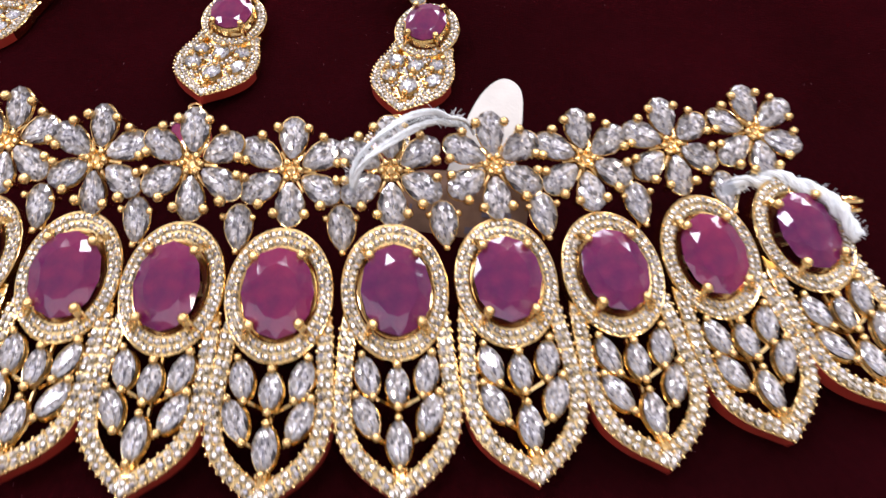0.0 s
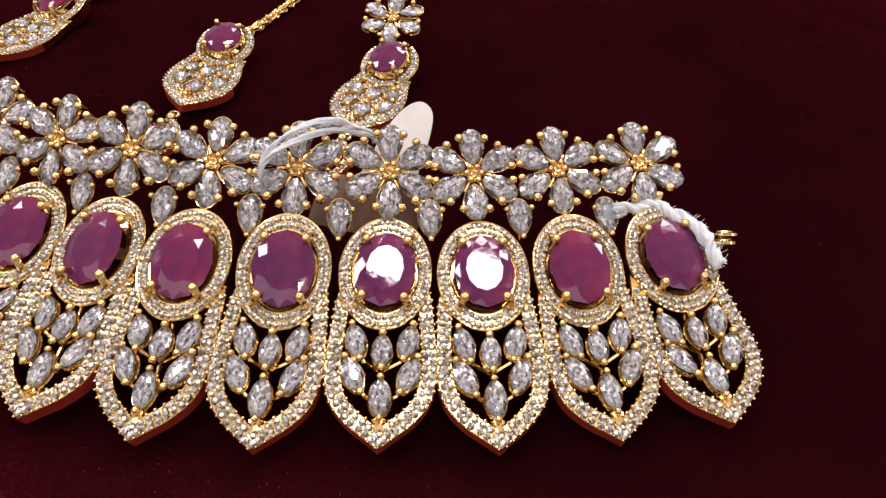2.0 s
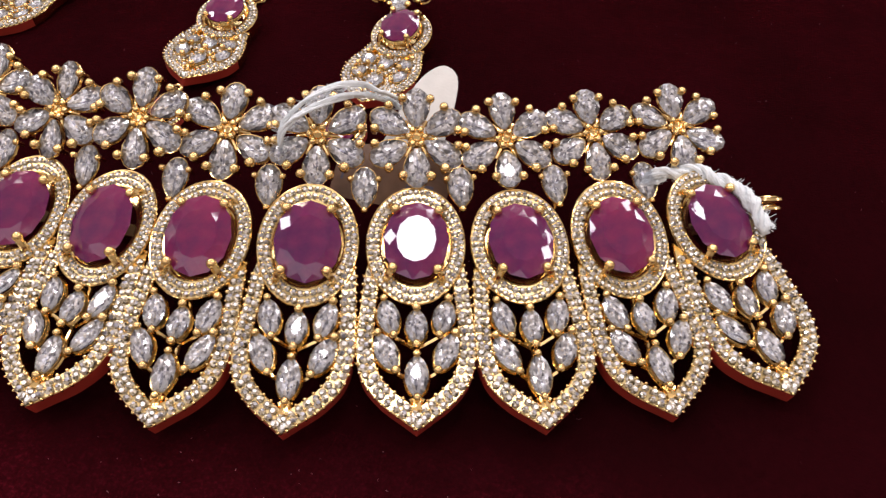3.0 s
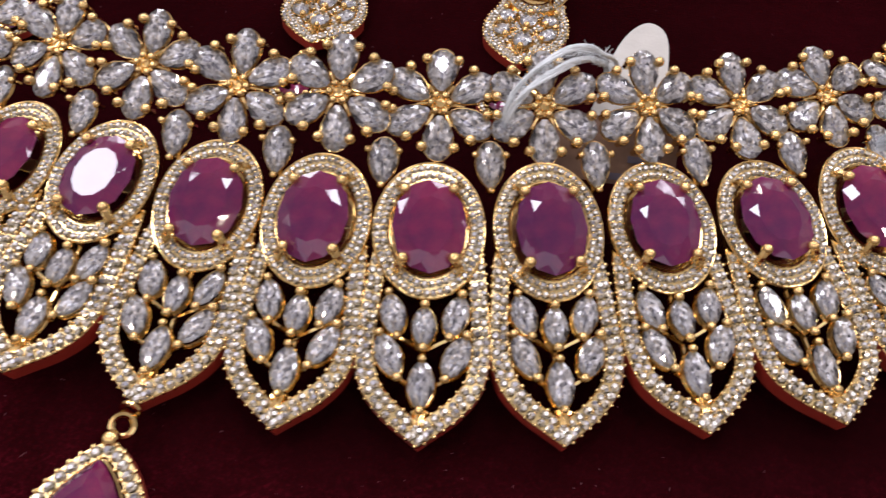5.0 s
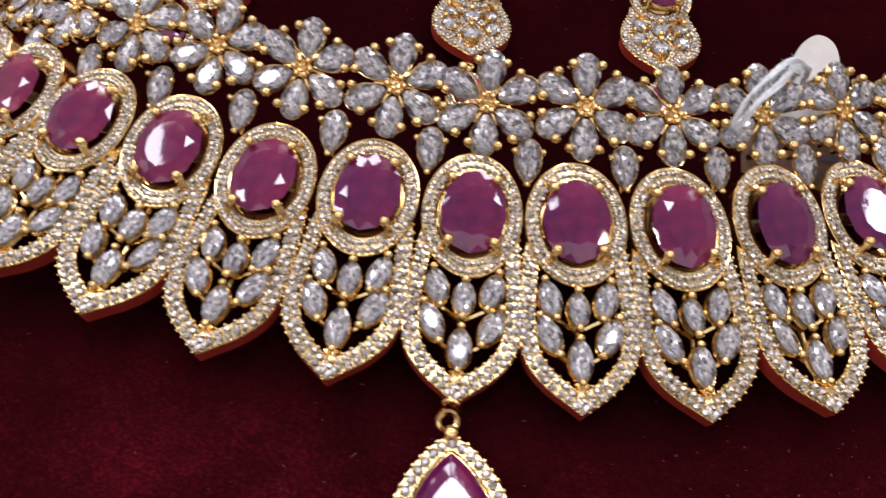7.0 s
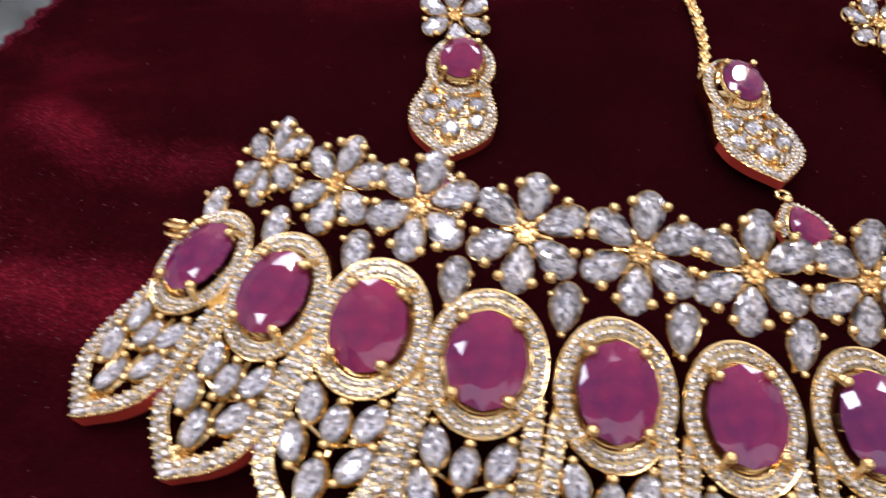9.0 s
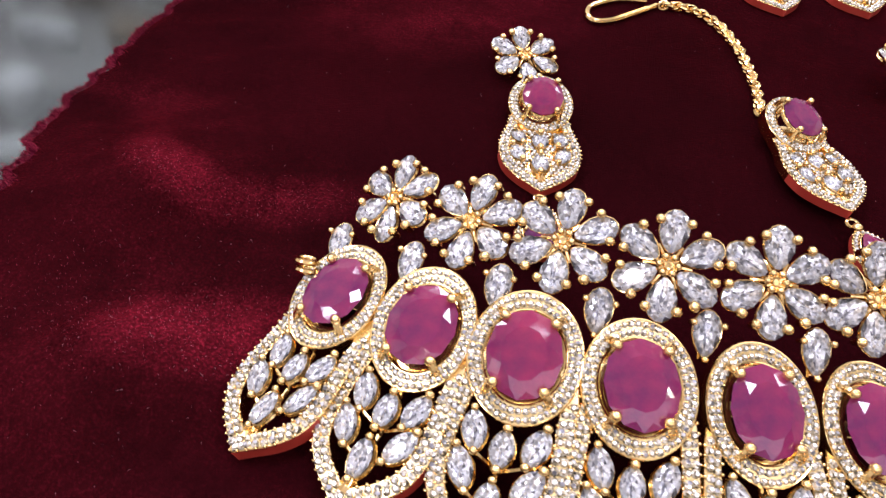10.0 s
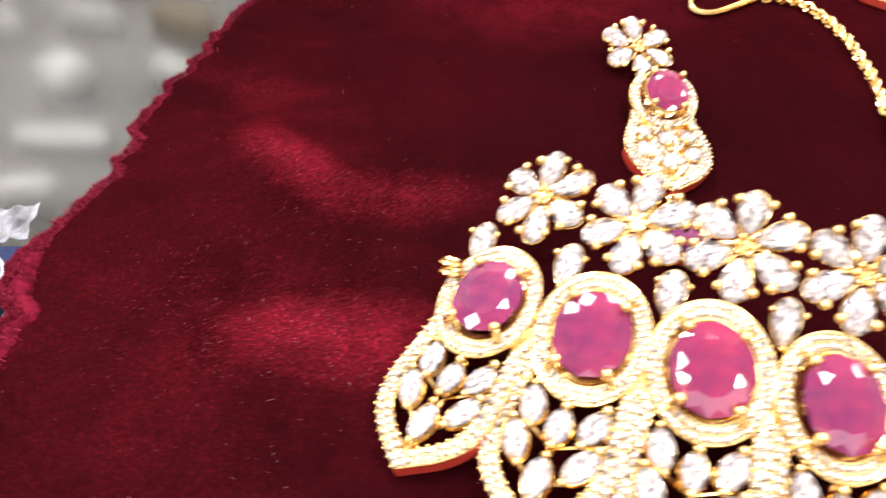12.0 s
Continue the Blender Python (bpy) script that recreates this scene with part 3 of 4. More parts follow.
        gem = Shape().gem(oval(ra, rb, 12), lift, 0.15 * ra, 0.4 * ra, 0.6, knee=0.55)
        self.hc = hc
        self.gold = gold.mesh(kind, GOLD, True)
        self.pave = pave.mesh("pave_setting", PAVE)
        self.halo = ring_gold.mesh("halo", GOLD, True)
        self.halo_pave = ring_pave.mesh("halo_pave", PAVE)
        self.seat = seat.mesh("ruby_setting", GOLD, True)
        self.ruby = gem.mesh("ruby", RUBY)
        self.marquises = marquises
        self.stones = {}
        for mq in marquises:
            key = mq[3:]
            if key not in self.stones:
                self.stones[key] = [Shape().gem(marquise(*key, 12), 0.3, 0.32 * key[1], 0.38, random.uniform(0.36, 0.5), (random.uniform(-0.2, 0.2), random.uniform(-0.5, 0.5)), foil=True).mesh("marquise_stone", CZ) for _ in range(4)]

    def place(self, name, parent, m, label="", tip=(0.0, 0.0), halo=(0.0, 0.0, 0.0, 0.0)):
        """tip: how the ruby sits in its claws; halo: the halo's shift aside, lift, tilt and turn."""
        ob = part(name, self.gold, parent, m, label)
        tagged(part("pave_setting", self.pave, ob), "rows of tiny clear stones", kind="stuff")
        aside, up, tilt, turn = halo
        hm = pose(aside * MM, self.hc * MM, up * MM, tilt, 0, turn)
        part("halo", self.halo, ob, hm, "gold oval rim round the red stone")
        tagged(part("halo_pave", self.halo_pave, ob, hm), "double row of tiny clear stones", kind="stuff")
        part("ruby_setting", self.seat, ob, hm)
        part("ruby", self.ruby, ob, hm @ pose(0, 0, 0, tip[0], tip[1], random.uniform(-3, 3)), "cloudy pink-red faceted oval ruby")
        for mx, my, deg, hl, hw in self.marquises:
            part("marquise_stone", random.choice(self.stones[(hl, hw)]), ob, pose(mx * MM, my * MM, 0, random.uniform(-7, 7), random.uniform(-7, 7), deg))
        return ob


class Flower:
    """Six drop stones round a gold boss."""

    def __init__(self, radius, start=1.6):
        gold = Shape()
        hl, hw = (radius - start) / 2, radius * 0.262
        o = pear(hl, hw, 16)
        for i in range(6):
            a = 60 * i
            c, s = math.cos(radians(a)), math.sin(radians(a))
            mid = start + hl
            stone_seat(gold, turned(o, a, -s * mid, c * mid), -0.25, 0.07)
            gold.tube([(x, y, -0.85) for x, y in turned(pear(hl * 0.88, hw * 0.86, 16), a, -s * mid, c * mid)], 0.2, 5)
            for q in (1, -1):
                x, y = q * hw * 1.02, start + hl * 1.42
                claw(gold, c * x - s * y, s * x + c * y, -1.4, 0.15, 0.1 * radius * random.uniform(0.9, 1.1))
            gold.tube([(0, 0, -1.5), (-s * radius * 0.8, c * radius * 0.8, -1.7)], 0.3, 5, False)
            h = a + 30
            x, y = -math.sin(radians(h)) * 0.95, math.cos(radians(h)) * 0.95
            gold.ball((x * 1.2, y * 1.2, 0.1), 0.52, 8, 5)
            gold.tube([(x, y, -0.3), (x * 2.0, y * 2.0, -0.35), (x * 3.1, y * 3.1, -0.8)], 0.24, 6, False)
        gold.tube([(0, 0, -1.2), (0, 0, 0.0)], 1.25, 12, False)
        gold.tube([(x, y, 0.05) for x, y in oval(0.5, 0.5, 12)], 0.16, 5)
        self.mid = start + hl
        self.gold = gold.mesh("flower", GOLD, True)
        self.stones = [Shape().gem(pear(hl, hw, 12), -0.15, 0.3 * hw, 0.36, random.uniform(0.36, 0.5), (random.uniform(-0.2, 0.2), hl * random.uniform(0.0, 0.3)), foil=True).mesh("petal_stone", CZ) for _ in range(6)]

    def place(self, name, parent, m, label=""):
        ob = part(name, self.gold, parent, m, label)
        for i in range(6):
            part("petal_stone", random.choice(self.stones), ob, pose(0, 0, 0, 0, 0, 60 * i) @ pose(0, self.mid * MM, 0, random.uniform(-10, 10), random.uniform(-10, 10), 0))
        return ob


def drop_pendant(kind, length, half):
    """A pear ruby in a pave frame, hanging from its point; the top is at the origin, the drop goes to -y."""
    o = [(px, py - length / 2) for px, py in pear(length / 2, half, 44)]
    o = [(x, -length - y) for x, y in o]
    gold, pave, seat = Shape(), Shape(), Shape()
    band = half * 0.26
    gold.plate(o, inset(o, band), -1.2, 0.0, sides=1)
    for p in spaced(inset(o, band * 0.5), band * 0.74):
        pave.gem(turned(oval(band * 0.38, band * 0.38, 8), random.uniform(0, 45), *p), 0.1, 0.22 * band, 0.3, 0.45, lean=12, pave=True)
    for off in (0.06, 0.94):
        for p in spaced(inset(o, band * off), band * 0.74, True, 0.5):
            gold.ball((*p, 0.05), band * 0.17, 6, 4)
    gold.ball((0, 0.2, 0.1), 1.0, 10, 6)
    g = inset(o, band * 1.25)
    seat.tube([(x, y, 0.1) for x, y in inset(o, band * 1.15)], 0.12, 5)
    for x, y in ((half * 0.5, -length * 0.86), (-half * 0.5, -length * 0.86), (half * 0.62, -length * 0.6), (-half * 0.62, -length * 0.6)):
        claw(seat, x, y, -0.6, 1.0, 0.5)
    cx, cy = 0, -length * 0.58
    gem = Shape().gem([(x, y) for x, y in g][::2], 0.7, half * 0.2, half * 0.3, 0.62, (cx, cy))
    return gold.mesh(kind, GOLD, True), pave.mesh("pave_setting", PAVE), seat.mesh("ruby_setting", GOLD, True), gem.mesh("ruby", RUBY)


def place_pendant(meshes, name, parent, m, label=""):
    ob = part(name, meshes[0], parent, m, label)
    tagged(part("pave_setting", meshes[1], ob), "row of tiny clear stones", kind="stuff")
    part("ruby_setting", meshes[2], ob)
    part("ruby", meshes[3], ob, None, "pear-shaped pink-red ruby")
    return ob


def ring_mesh(name, r, wire, n=20):
    return Shape().tube([(r * math.cos(2 * math.pi * i / n), r * math.sin(2 * math.pi * i / n), 0) for i in range(n)], wire, 7).mesh(name, GOLD, True)


def poly(cs, u):
    v = 0.0
    for c in cs:
        v = v * u + c
    return v


def curve_point(c, u):
    return Vector([poly(a, u) for a in c])


# the choker's fifteen columns, in mm: flower, halo and leaf tip
FLOWERS = [(85.0, 25.5, 14.3), (73.3, 20.0, 14.7), (61.7, 14.2, 15.6), (50.0, 9.8, 16.8), (37.4, 5.1, 18.1), (25.0, 2.9, 18.1), (13.0, 0.6, 19.5), (0.1, -0.0, 18.8), (-12.4, 0.7, 19.5), (-25.4, 1.9, 19.7), (-37.9, 4.4, 20.1), (-50.7, 7.6, 19.7), (-62.8, 13.1, 18.3), (-73.7, 19.5, 15.2), (-83.8, 27.8, 11.3)]
HALOS = [(91.1, 13.4, 7.5), (79.1, 7.5, 7.5), (66.5, 2.1, 8.0), (53.3, -2.1, 8.6), (40.1, -6.8, 9.8), (26.6, -10.1, 10.4), (13.3, -11.3, 10.2), (-0.2, -11.8, 10.1), (-13.8, -11.7, 11.1), (-27.6, -10.7, 10.8), (-41.3, -7.9, 11.3), (-54.8, -4.0, 11.3), (-67.6, 1.0, 10.5), (-79.6, 7.1, 8.0), (-90.5, 14.7, 4.6)]
TIPS = [(103.0, -7.7, 2.1), (89.8, -14.1, 1.4), (75.5, -21.2, 2.2), (60.9, -26.1, 3.0), (45.9, -30.7, 3.4), (30.8, -33.9, 3.7), (15.6, -35.9, 4.1), (0.6, -36.6, 4.6), (-14.5, -36.2, 5.7), (-30.1, -34.5, 6.1), (-45.3, -32.0, 6.5), (-61.6, -27.4, 5.1), (-77.4, -21.8, 3.9), (-92.7, -14.9, 1.6), (-105.6, -6.7, -0.6)]
LINE_LINK = ((-1.9e-05, 0.001536, -0.01213, -0.0618, 13.16, -0.169), (-0.0007, -0.00587, 0.5681, 0.296, -5.625), (-0.00205, 0.01, -0.02277, -0.4176, 14.49))


def frame_at(origin, up, along):
    """A pose at origin (mm) whose y axis is up and whose x axis lies near along."""
    y = up.normalized()
    x = (along - y * along.dot(y)).normalized()
    z = x.cross(y)
    return Matrix(((x.x, y.x, z.x, origin.x * MM), (x.y, y.y, z.y, origin.y * MM), (x.z, y.z, z.z, origin.z * MM), (0, 0, 0, 1)))


LEAF = [(5.2, 0.5), (6.5, -4.0), (7.05, -9.0), (7.4, -13.0), (7.4, -16.2), (6.5, -19.6), (4.35, -22.3), (1.75, -24.3), (0.0, -25.6)]
MARQUISES = [(-3.5, -11.2, 14, 2.5, 1.46), (3.5, -11.2, -14, 2.5, 1.46), (0, -12.5, 0, 2.4, 1.42), (-3.7, -15.9, 25, 2.6, 1.46), (3.7, -15.9, -25, 2.6, 1.46), (0, -19.0, 0, 2.65, 1.48)]

# the panels fan out and grow a little wider towards one end
PANEL_WIDE = {10: 1.03, 11: 1.07, 12: 1.1, 13: 1.09, 14: 1.03}
# the end halos hang outwards
HALO_ASIDE = {0: 0.6, 11: -0.4, 12: -0.5, 13: -0.5, 14: -1.0}
# how far each red stone sits askew in its claws, in degrees
RUBY_TIPS = [(2, 3), (-1, -2), (0, 0), (0, 0), (3, 4), (5, 3), (4, -4), (3, 5), (0, 0), (-3, -3), (0, 0), (2, 2), (3, 0), (-4, 4), (-2, 2)]

choker = thing("choker_necklace", "gold choker with red oval stones lying on maroon velvet", "necklace")
panel = Piece("panel", (6.6, 8.65), -0.85, (4.35, 5.65), 1.8, LEAF, MARQUISES, 2.2, 2.3, arm=2.0)
bloom = Flower(7.25, 1.5)
link_gold = Shape()
stone_seat(link_gold, pear(3.0, 1.84, 18), -0.1)
link_gold.tube([(x, y, -0.9) for x, y in pear(2.3, 1.3, 16)], 0.2, 5)
for lx, ly in ((1.9, 1.2), (-1.9, 1.2), (0, -3.2)):
    claw(link_gold, lx, ly, -1.1, 0.3, 0.5)
link_gold.tube([(0, -3.2, -1.5), (0, 2.4, -1.6)], 0.35, 6, False)
LINK, LINK_STONES = link_gold.mesh("link", GOLD, True), [Shape().gem(pear(2.96, 1.8, 12), -0.05, 0.6, 0.4, random.uniform(0.36, 0.5), foil=True).mesh("drop_stone", CZ) for _ in range(5)]
for i in range(15):
    u = 7 - i
    f, h, t = (Vector(c[i]) for c in (FLOWERS, HALOS, TIPS))
    t.z = max(t.z, 0.2)
    lo_i, hi_i = max(i - 1, 0), min(i + 1, 14)
    along_h, along_f, along_t = (Vector(c[lo_i]) - Vector(c[hi_i]) for c in (HALOS, FLOWERS, TIPS))
    if i == 14:
        along_f = Vector((8.5, -5.5, 5.0))
    panel.place("panel", choker, frame_at(h, h - t, along_h) @ Matrix.Diagonal((PANEL_WIDE.get(i, 1.0), 1, 1, 1)), tip=RUBY_TIPS[i], halo=(HALO_ASIDE.get(i, 0.0), 0.5, 6 + 3 * math.sin(2.1 * i), -2 if i < 4 else 2 if i < 9 else 5))
    across = along_f.normalized()
    bloom.place("flower", choker, frame_at(f, (f - h) - across * (f - h).dot(across), along_f))
    w = u - 0.5
    s = curve_point(LINE_LINK, w)
    if i == 14:
        s = Vector((-92.0, 24.1, 5.9))
    fm = f - h
    ln = part("link", LINK, choker, frame_at(s, fm - across * fm.dot(across) * 0.7, along_h))
    part("drop_stone", LINK_STONES[i % 5], ln)

# pendant under the middle panel
ring = ring_mesh("jump_ring", 1.15, 0.38)
part("jump_ring", ring, choker, at(0.1, -38.6, 3.6) @ pose(0, 0, 0, 24, 20, 0))
part("jump_ring", ring_mesh("jump_ring", 0.95, 0.35), choker, at(0.2, -36.9, 3.9) @ pose(0, 0, 0, 70, 0, 0))
pendant = place_pendant(drop_pendant("drop_pendant", 17.0, 6.5), "drop_pendant", choker, at(0.7, -41.0, 5.2, 7) @ pose(0, 0, 0, 4, 0, 0))
# end rings
for x, y, z, d in ((-96.6, 20.2, 5.0, -18), (99.6, 20.2, 7.2, 18)):
    for k in (-0.5, 0.5):
        part("end_ring", ring_mesh("end_ring", 1.45, 0.45), choker, at(x, y + k * 0.95, z + k * 0.85, d) @ pose(0, 0, 0, -38, 0, 0))


# ---------------------------------------------------------------- earrings and forehead pendant
MINI_LEAF = [(5.0, 1.0), (5.7, -2.8), (6.2, -5.8), (7.2, -9.0), (7.5, -12.4), (6.6, -16.0), (4.3, -18.8), (1.9, -20.6), (0.0, -22.0)]
MINI_MARQ = [(-3.9, -8.6, 20, 1.9, 1.5), (3.9, -8.6, -20, 1.9, 1.5), (0, -9.4, 0, 1.9, 1.6), (-4.1, -12.9, 26, 2.0, 1.5), (4.1, -12.9, -26, 2.0, 1.5), (0, -15.2, 0, 2.2, 1.7)]
mini = Piece("leaf_drop", (6.2, 6.6), 0.0, (3.9, 4.5), 3.2, MINI_LEAF, MINI_MARQ, 1.9, 1.8, -18.1, 0.6)
small_bloom = Flower(7.4, 1.8)
small_drop = drop_pendant("drop_pendant", 12.0, 4.4)


def earring(label, flower, ruby, deg, raised=0.0):
    ob = thing("earring", label, "earring", "pair of earrings")
    fz, rz = cloth_height(*flower), cloth_height(*ruby)
    small_bloom.place("flower_stud", ob, at(*flower, fz + 3.6 + raised, deg + 12) @ pose(0, 0, 0, 16, 0, 0))
    leaf = mini.place("leaf_drop", ob, at(*ruby, rz + 2.6, deg) @ pose(0, 0, 0, 2, 0, 0), halo=(0.0, 0.6, 13, 0))
    c, s = math.cos(radians(deg)), math.sin(radians(deg))
    part("jump_ring", ring_mesh("jump_ring", 1.0, 0.3), ob, at(ruby[0] + s * 23.0, ruby[1] - c * 23.0, rz + 1.0))
    place_pendant(small_drop, "drop_pendant", ob, at(ruby[0] + s * 24.4, ruby[1] - c * 24.4, rz + 1.4, deg))
    return ob


earring("gold earring with flower stud and red stone on velvet", (-55.2, 76.0), (-54.8, 59.8), -9)
earring("gold earring with red stone lying beyond a paper tag", (26.9, 71.4), (31.4, 57.2), -2, 3.4)

tikka = thing("forehead_pendant", "gold forehead pendant with chain and red stones on velvet", "pendant")
mini.place("leaf_drop", tikka, at(-6.1, 53.8, cloth_height(-6.6, 53.5) + 2.9, 5) @ pose(0, 0, 0, 0, 5, 0), halo=(0.0, 0.6, 13, 0))
part("jump_ring", ring_mesh("jump_ring", 1.0, 0.3), tikka, at(-4.6, 30.1, cloth_height(-6, 34) + 2.6))
place_pendant(small_drop, "drop_pendant", tikka, at(-4.4, 28.7, cloth_height(-6, 30) + 3.0, 10))
chain_keys = [(-8.6, 61.5), (-6.4, 69), (-5.0, 78), (-4.6, 86), (-6.0, 94.0), (-10.5, 100.5), (-18.5, 102.0)]
chain_line = smooth_line(chain_keys, 8)
wire = Shape().tube([(1.15 * math.cos(2 * math.pi * i / 12), 0.85 * math.sin(2 * math.pi * i / 12), 0) for i in range(12)], 0.4, 6).mesh("chain_link", GOLD, True)
links = spaced(chain_line, 0.85, False)
for i, (x, y) in enumerate(links[:-1]):
    nx, ny = links[i + 1]
    part("chain_link", wire, tikka, at(x, y, cloth_height(x, y) + 1.0, math.degrees(math.atan2(ny - y, nx - x))) @ pose(0, 0, 0, 47 * i, random.uniform(-14, 14), 0))
hook = smooth_line([(-18.5, 102.0), (-24, 98.8), (-31, 95.0), (-35.5, 94.4), (-36.6, 97.5), (-34.0, 101.5), (-27, 104.5), (-20.5, 104.0)], 6)
part("hook", Shape().tube([(x, y, cloth_height(x, y) + 0.9) for x, y in hook], 0.65, 8, False).mesh("hook", GOLD, True), tikka, None, "bent gold wire hook")


# a second piece further up the cloth, only its pointed links show
bracelet = thing("bracelet", "gold linked bracelet with pointed clear-stone links on velvet", "bracelet")
for bx, by in ((13.0, 121.4), (35.6, 121.6)):
    mini.place("leaf_link", bracelet, at(bx, by, cloth_height(bx, 115) + 2.1))
    part("jump_ring", ring_mesh("jump_ring", 2.6, 0.45), bracelet, at(bx - 9.2, by, cloth_height(bx, 115) + 1.2))


# ---------------------------------------------------------------- paper tag and cords
def tag_point(x, d, lift=0.0):
    """A place on the tag's tilted sheet: x in mm, d mm up along it."""
    return (x, 3.5 + d * 0.95, 8.0 + d * 0.44 + lift + 0.25 * math.sin(x * 0.4))


tag = thing("price_tag", "cream paper tag tied to the choker with white cord", "tag")
TAN = plain("brown_card", (0.2, 0.115, 0.075), 0.7, scale=300, spread=0.25, relief=0.0001)
SLIP = [(43.0, 7.0), (43.3, 10.0), (43.8, 12.0), (45.0, 18.0), (46.8, 22.0), (49.3, 23.7), (51.8, 22.2), (52.6, 18.0), (52.6, 12.0), (53.0, 10.0), (53.2, 7.0)]
BODY = [(38.0, 0.5), (37.8, 6.5), (38.6, 8.5), (42.0, 9.4), (47.0, 9.6), (52.0, 9.4), (54.4, 8.5), (55.2, 6.5), (55.0, 0.5)]


def sheet_mesh(name, keys, lift, mat):
    lo, hi = [], []
    for x, d in smooth_line(keys, 4):
        a, b, c = tag_point(x, d, lift)
        lo.append((a, b + 0.1, c - 0.15))
        hi.append((a, b, c))
    n = len(lo)
    return Shape().add(lo + hi, [tuple(range(n - 1, -1, -1)), tuple(range(n, 2 * n))] + [(i, (i + 1) % n, n + (i + 1) % n, n + i) for i in range(n)]).mesh(name, mat)


part("slip", sheet_mesh("slip", SLIP, -0.3, PAPER), tag, None, "cream rounded paper slip")
part("card", sheet_mesh("card", BODY, 0.0, TAN), tag, None, "brown card part")
for x0, x1, d in ((39, 42, 3.2), (43, 46, 3.0), (49, 53, 3.4), (40, 45, 1.2), (47, 52, 1.0)):
    bar = Shape().add([tag_point(x0, d, 0.12), tag_point(x1, d, 0.12), tag_point(x1, d + 0.9, 0.12), tag_point(x0, d + 0.9, 0.12),
                       tag_point(x0, d, 0.05), tag_point(x1, d, 0.05), tag_point(x1, d + 0.9, 0.05), tag_point(x0, d + 0.9, 0.05)],
                      [(0, 1, 2, 3), (7, 6, 5, 4), (0, 4, 5, 1), (1, 5, 6, 2), (2, 6, 7, 3), (3, 7, 4, 0)])
    part("ink_mark", bar.mesh("ink_mark", INK), tag)


def cord_mesh(name, keys, gap, r, twists):
    """Two loosely twisted cotton strands of many threads, with loose hairs."""
    line, s = smooth_line(keys, 10), Shape()
    rnd = random.Random(4)
    for k in range(14):
        side, own, off = math.pi * (k % 2), rnd.uniform(0, 6.28), rnd.uniform(0.1, 0.8) * r
        pts = []
        for i, p in enumerate(line):
            a = side + twists * 2 * math.pi * i / len(line)
            b = own + twists * 3.4 * math.pi * i / len(line) + 0.5 * noise.noise(Vector((i * 0.3, k, 2)))
            ox, oz = off * math.cos(b), off * math.sin(b)
            q, o = line[min(i + 1, len(line) - 1)], line[max(i - 1, 0)]
            tx, ty = q[0] - o[0], q[1] - o[1]
            w = (gap * math.cos(a) + ox) / math.hypot(tx, ty)
            pts.append((p[0] - ty * w, p[1] + tx * w, p[2] + gap * math.sin(a) + oz))
        s.tube(pts, [r * (0.46 + 0.18 * noise.noise(Vector((i * 0.7, k, 1)))) for i in range(len(pts))], 6, False)
    for i in range(240):
        q = rnd.randrange(len(line) - 1)
        p = Vector(line[q]).lerp(Vector(line[q + 1]), rnd.random())
        d = Vector((rnd.uniform(-1, 1), rnd.uniform(-1, 1), rnd.uniform(-0.7, 1))).normalized()
        out = (gap + r) * rnd.uniform(0.65, 1.15)
        s.tube([p + d * r * 0.3, p + d * out, p + d * out * 1.15 + Vector((rnd.uniform(-0.6, 0.6), rnd.uniform(-0.6, 0.6), rnd.uniform(-0.3, 0.3)))], 0.03, 3, False)
    return s.mesh(name, THREAD, True)


part("cord", cord_mesh("cord", [(45.4, 17.4, 15.4), (44.7, 15.9, 18.0), (43.6, 13.6, 20.0), (41.8, 12.6, 21.2), (39.6, 9.6, 22.6), (37.2, 6.3, 22.8), (34.9, 4.0, 21.6), (33.7, 2.4, 20.0), (33.2, 1.8, 17.4)], 0.8, 0.44, 0.7), tag, None, "frayed white cotton cord")
tagged(new("tie_cord", cord_mesh("tie_cord", [(81.0, 17.4, 8.6), (83.9, 18.8, 10.4), (86.2, 19.5, 10.6), (89.0, 20.2, 10.8), (91.2, 19.4, 10.9), (93.1, 18.3, 11.0), (95.0, 17.0, 11.0), (96.4, 15.4, 10.6), (97.6, 13.8, 9.8), (98.8, 12.6, 9.2)], 0.36, 0.8, 2.2)), "frayed white cotton cord threaded through an end ring", "cord")


# ---------------------------------------------------------------- things under the glass
def trinket_box(x, y, w, d, h, mat, deg, label):
    ob = thing("trinket_box", label, "box", "boxes under the glass", pose(x, y, -0.1, 0, 0, deg))
    part("base", box_mesh("base", (-w / 2, -d / 2, 0), (w / 2, d / 2, h * 0.6), mat, 0.0015), ob)
    part("lid", box_mesh("lid", (-w / 2 - 0.001, -d / 2 - 0.001, h * 0.6), (w / 2 + 0.001, d / 2 + 0.001, h), mat, 0.002), ob)
    return ob


rnd = random.Random(11)
for i in range(70):
    col, row = i % 7, i // 7
    mat, nm = ((BLUE, "blue-grey"), (PALE, "pale plastic"), (BEIGE, "beige card"), (PALE, "pale plastic"))[rnd.randrange(4)]
    trinket_box(-0.38 + 0.04 * col + rnd.uniform(-0.006, 0.006), -0.06 + 0.036 * row + rnd.uniform(-0.006, 0.006), rnd.uniform(0.008, 0.03), rnd.uniform(0.006, 0.02), rnd.uniform(0.005, 0.014), mat, rnd.uniform(-35, 35), nm + " trinket box on the shelf under the glass")


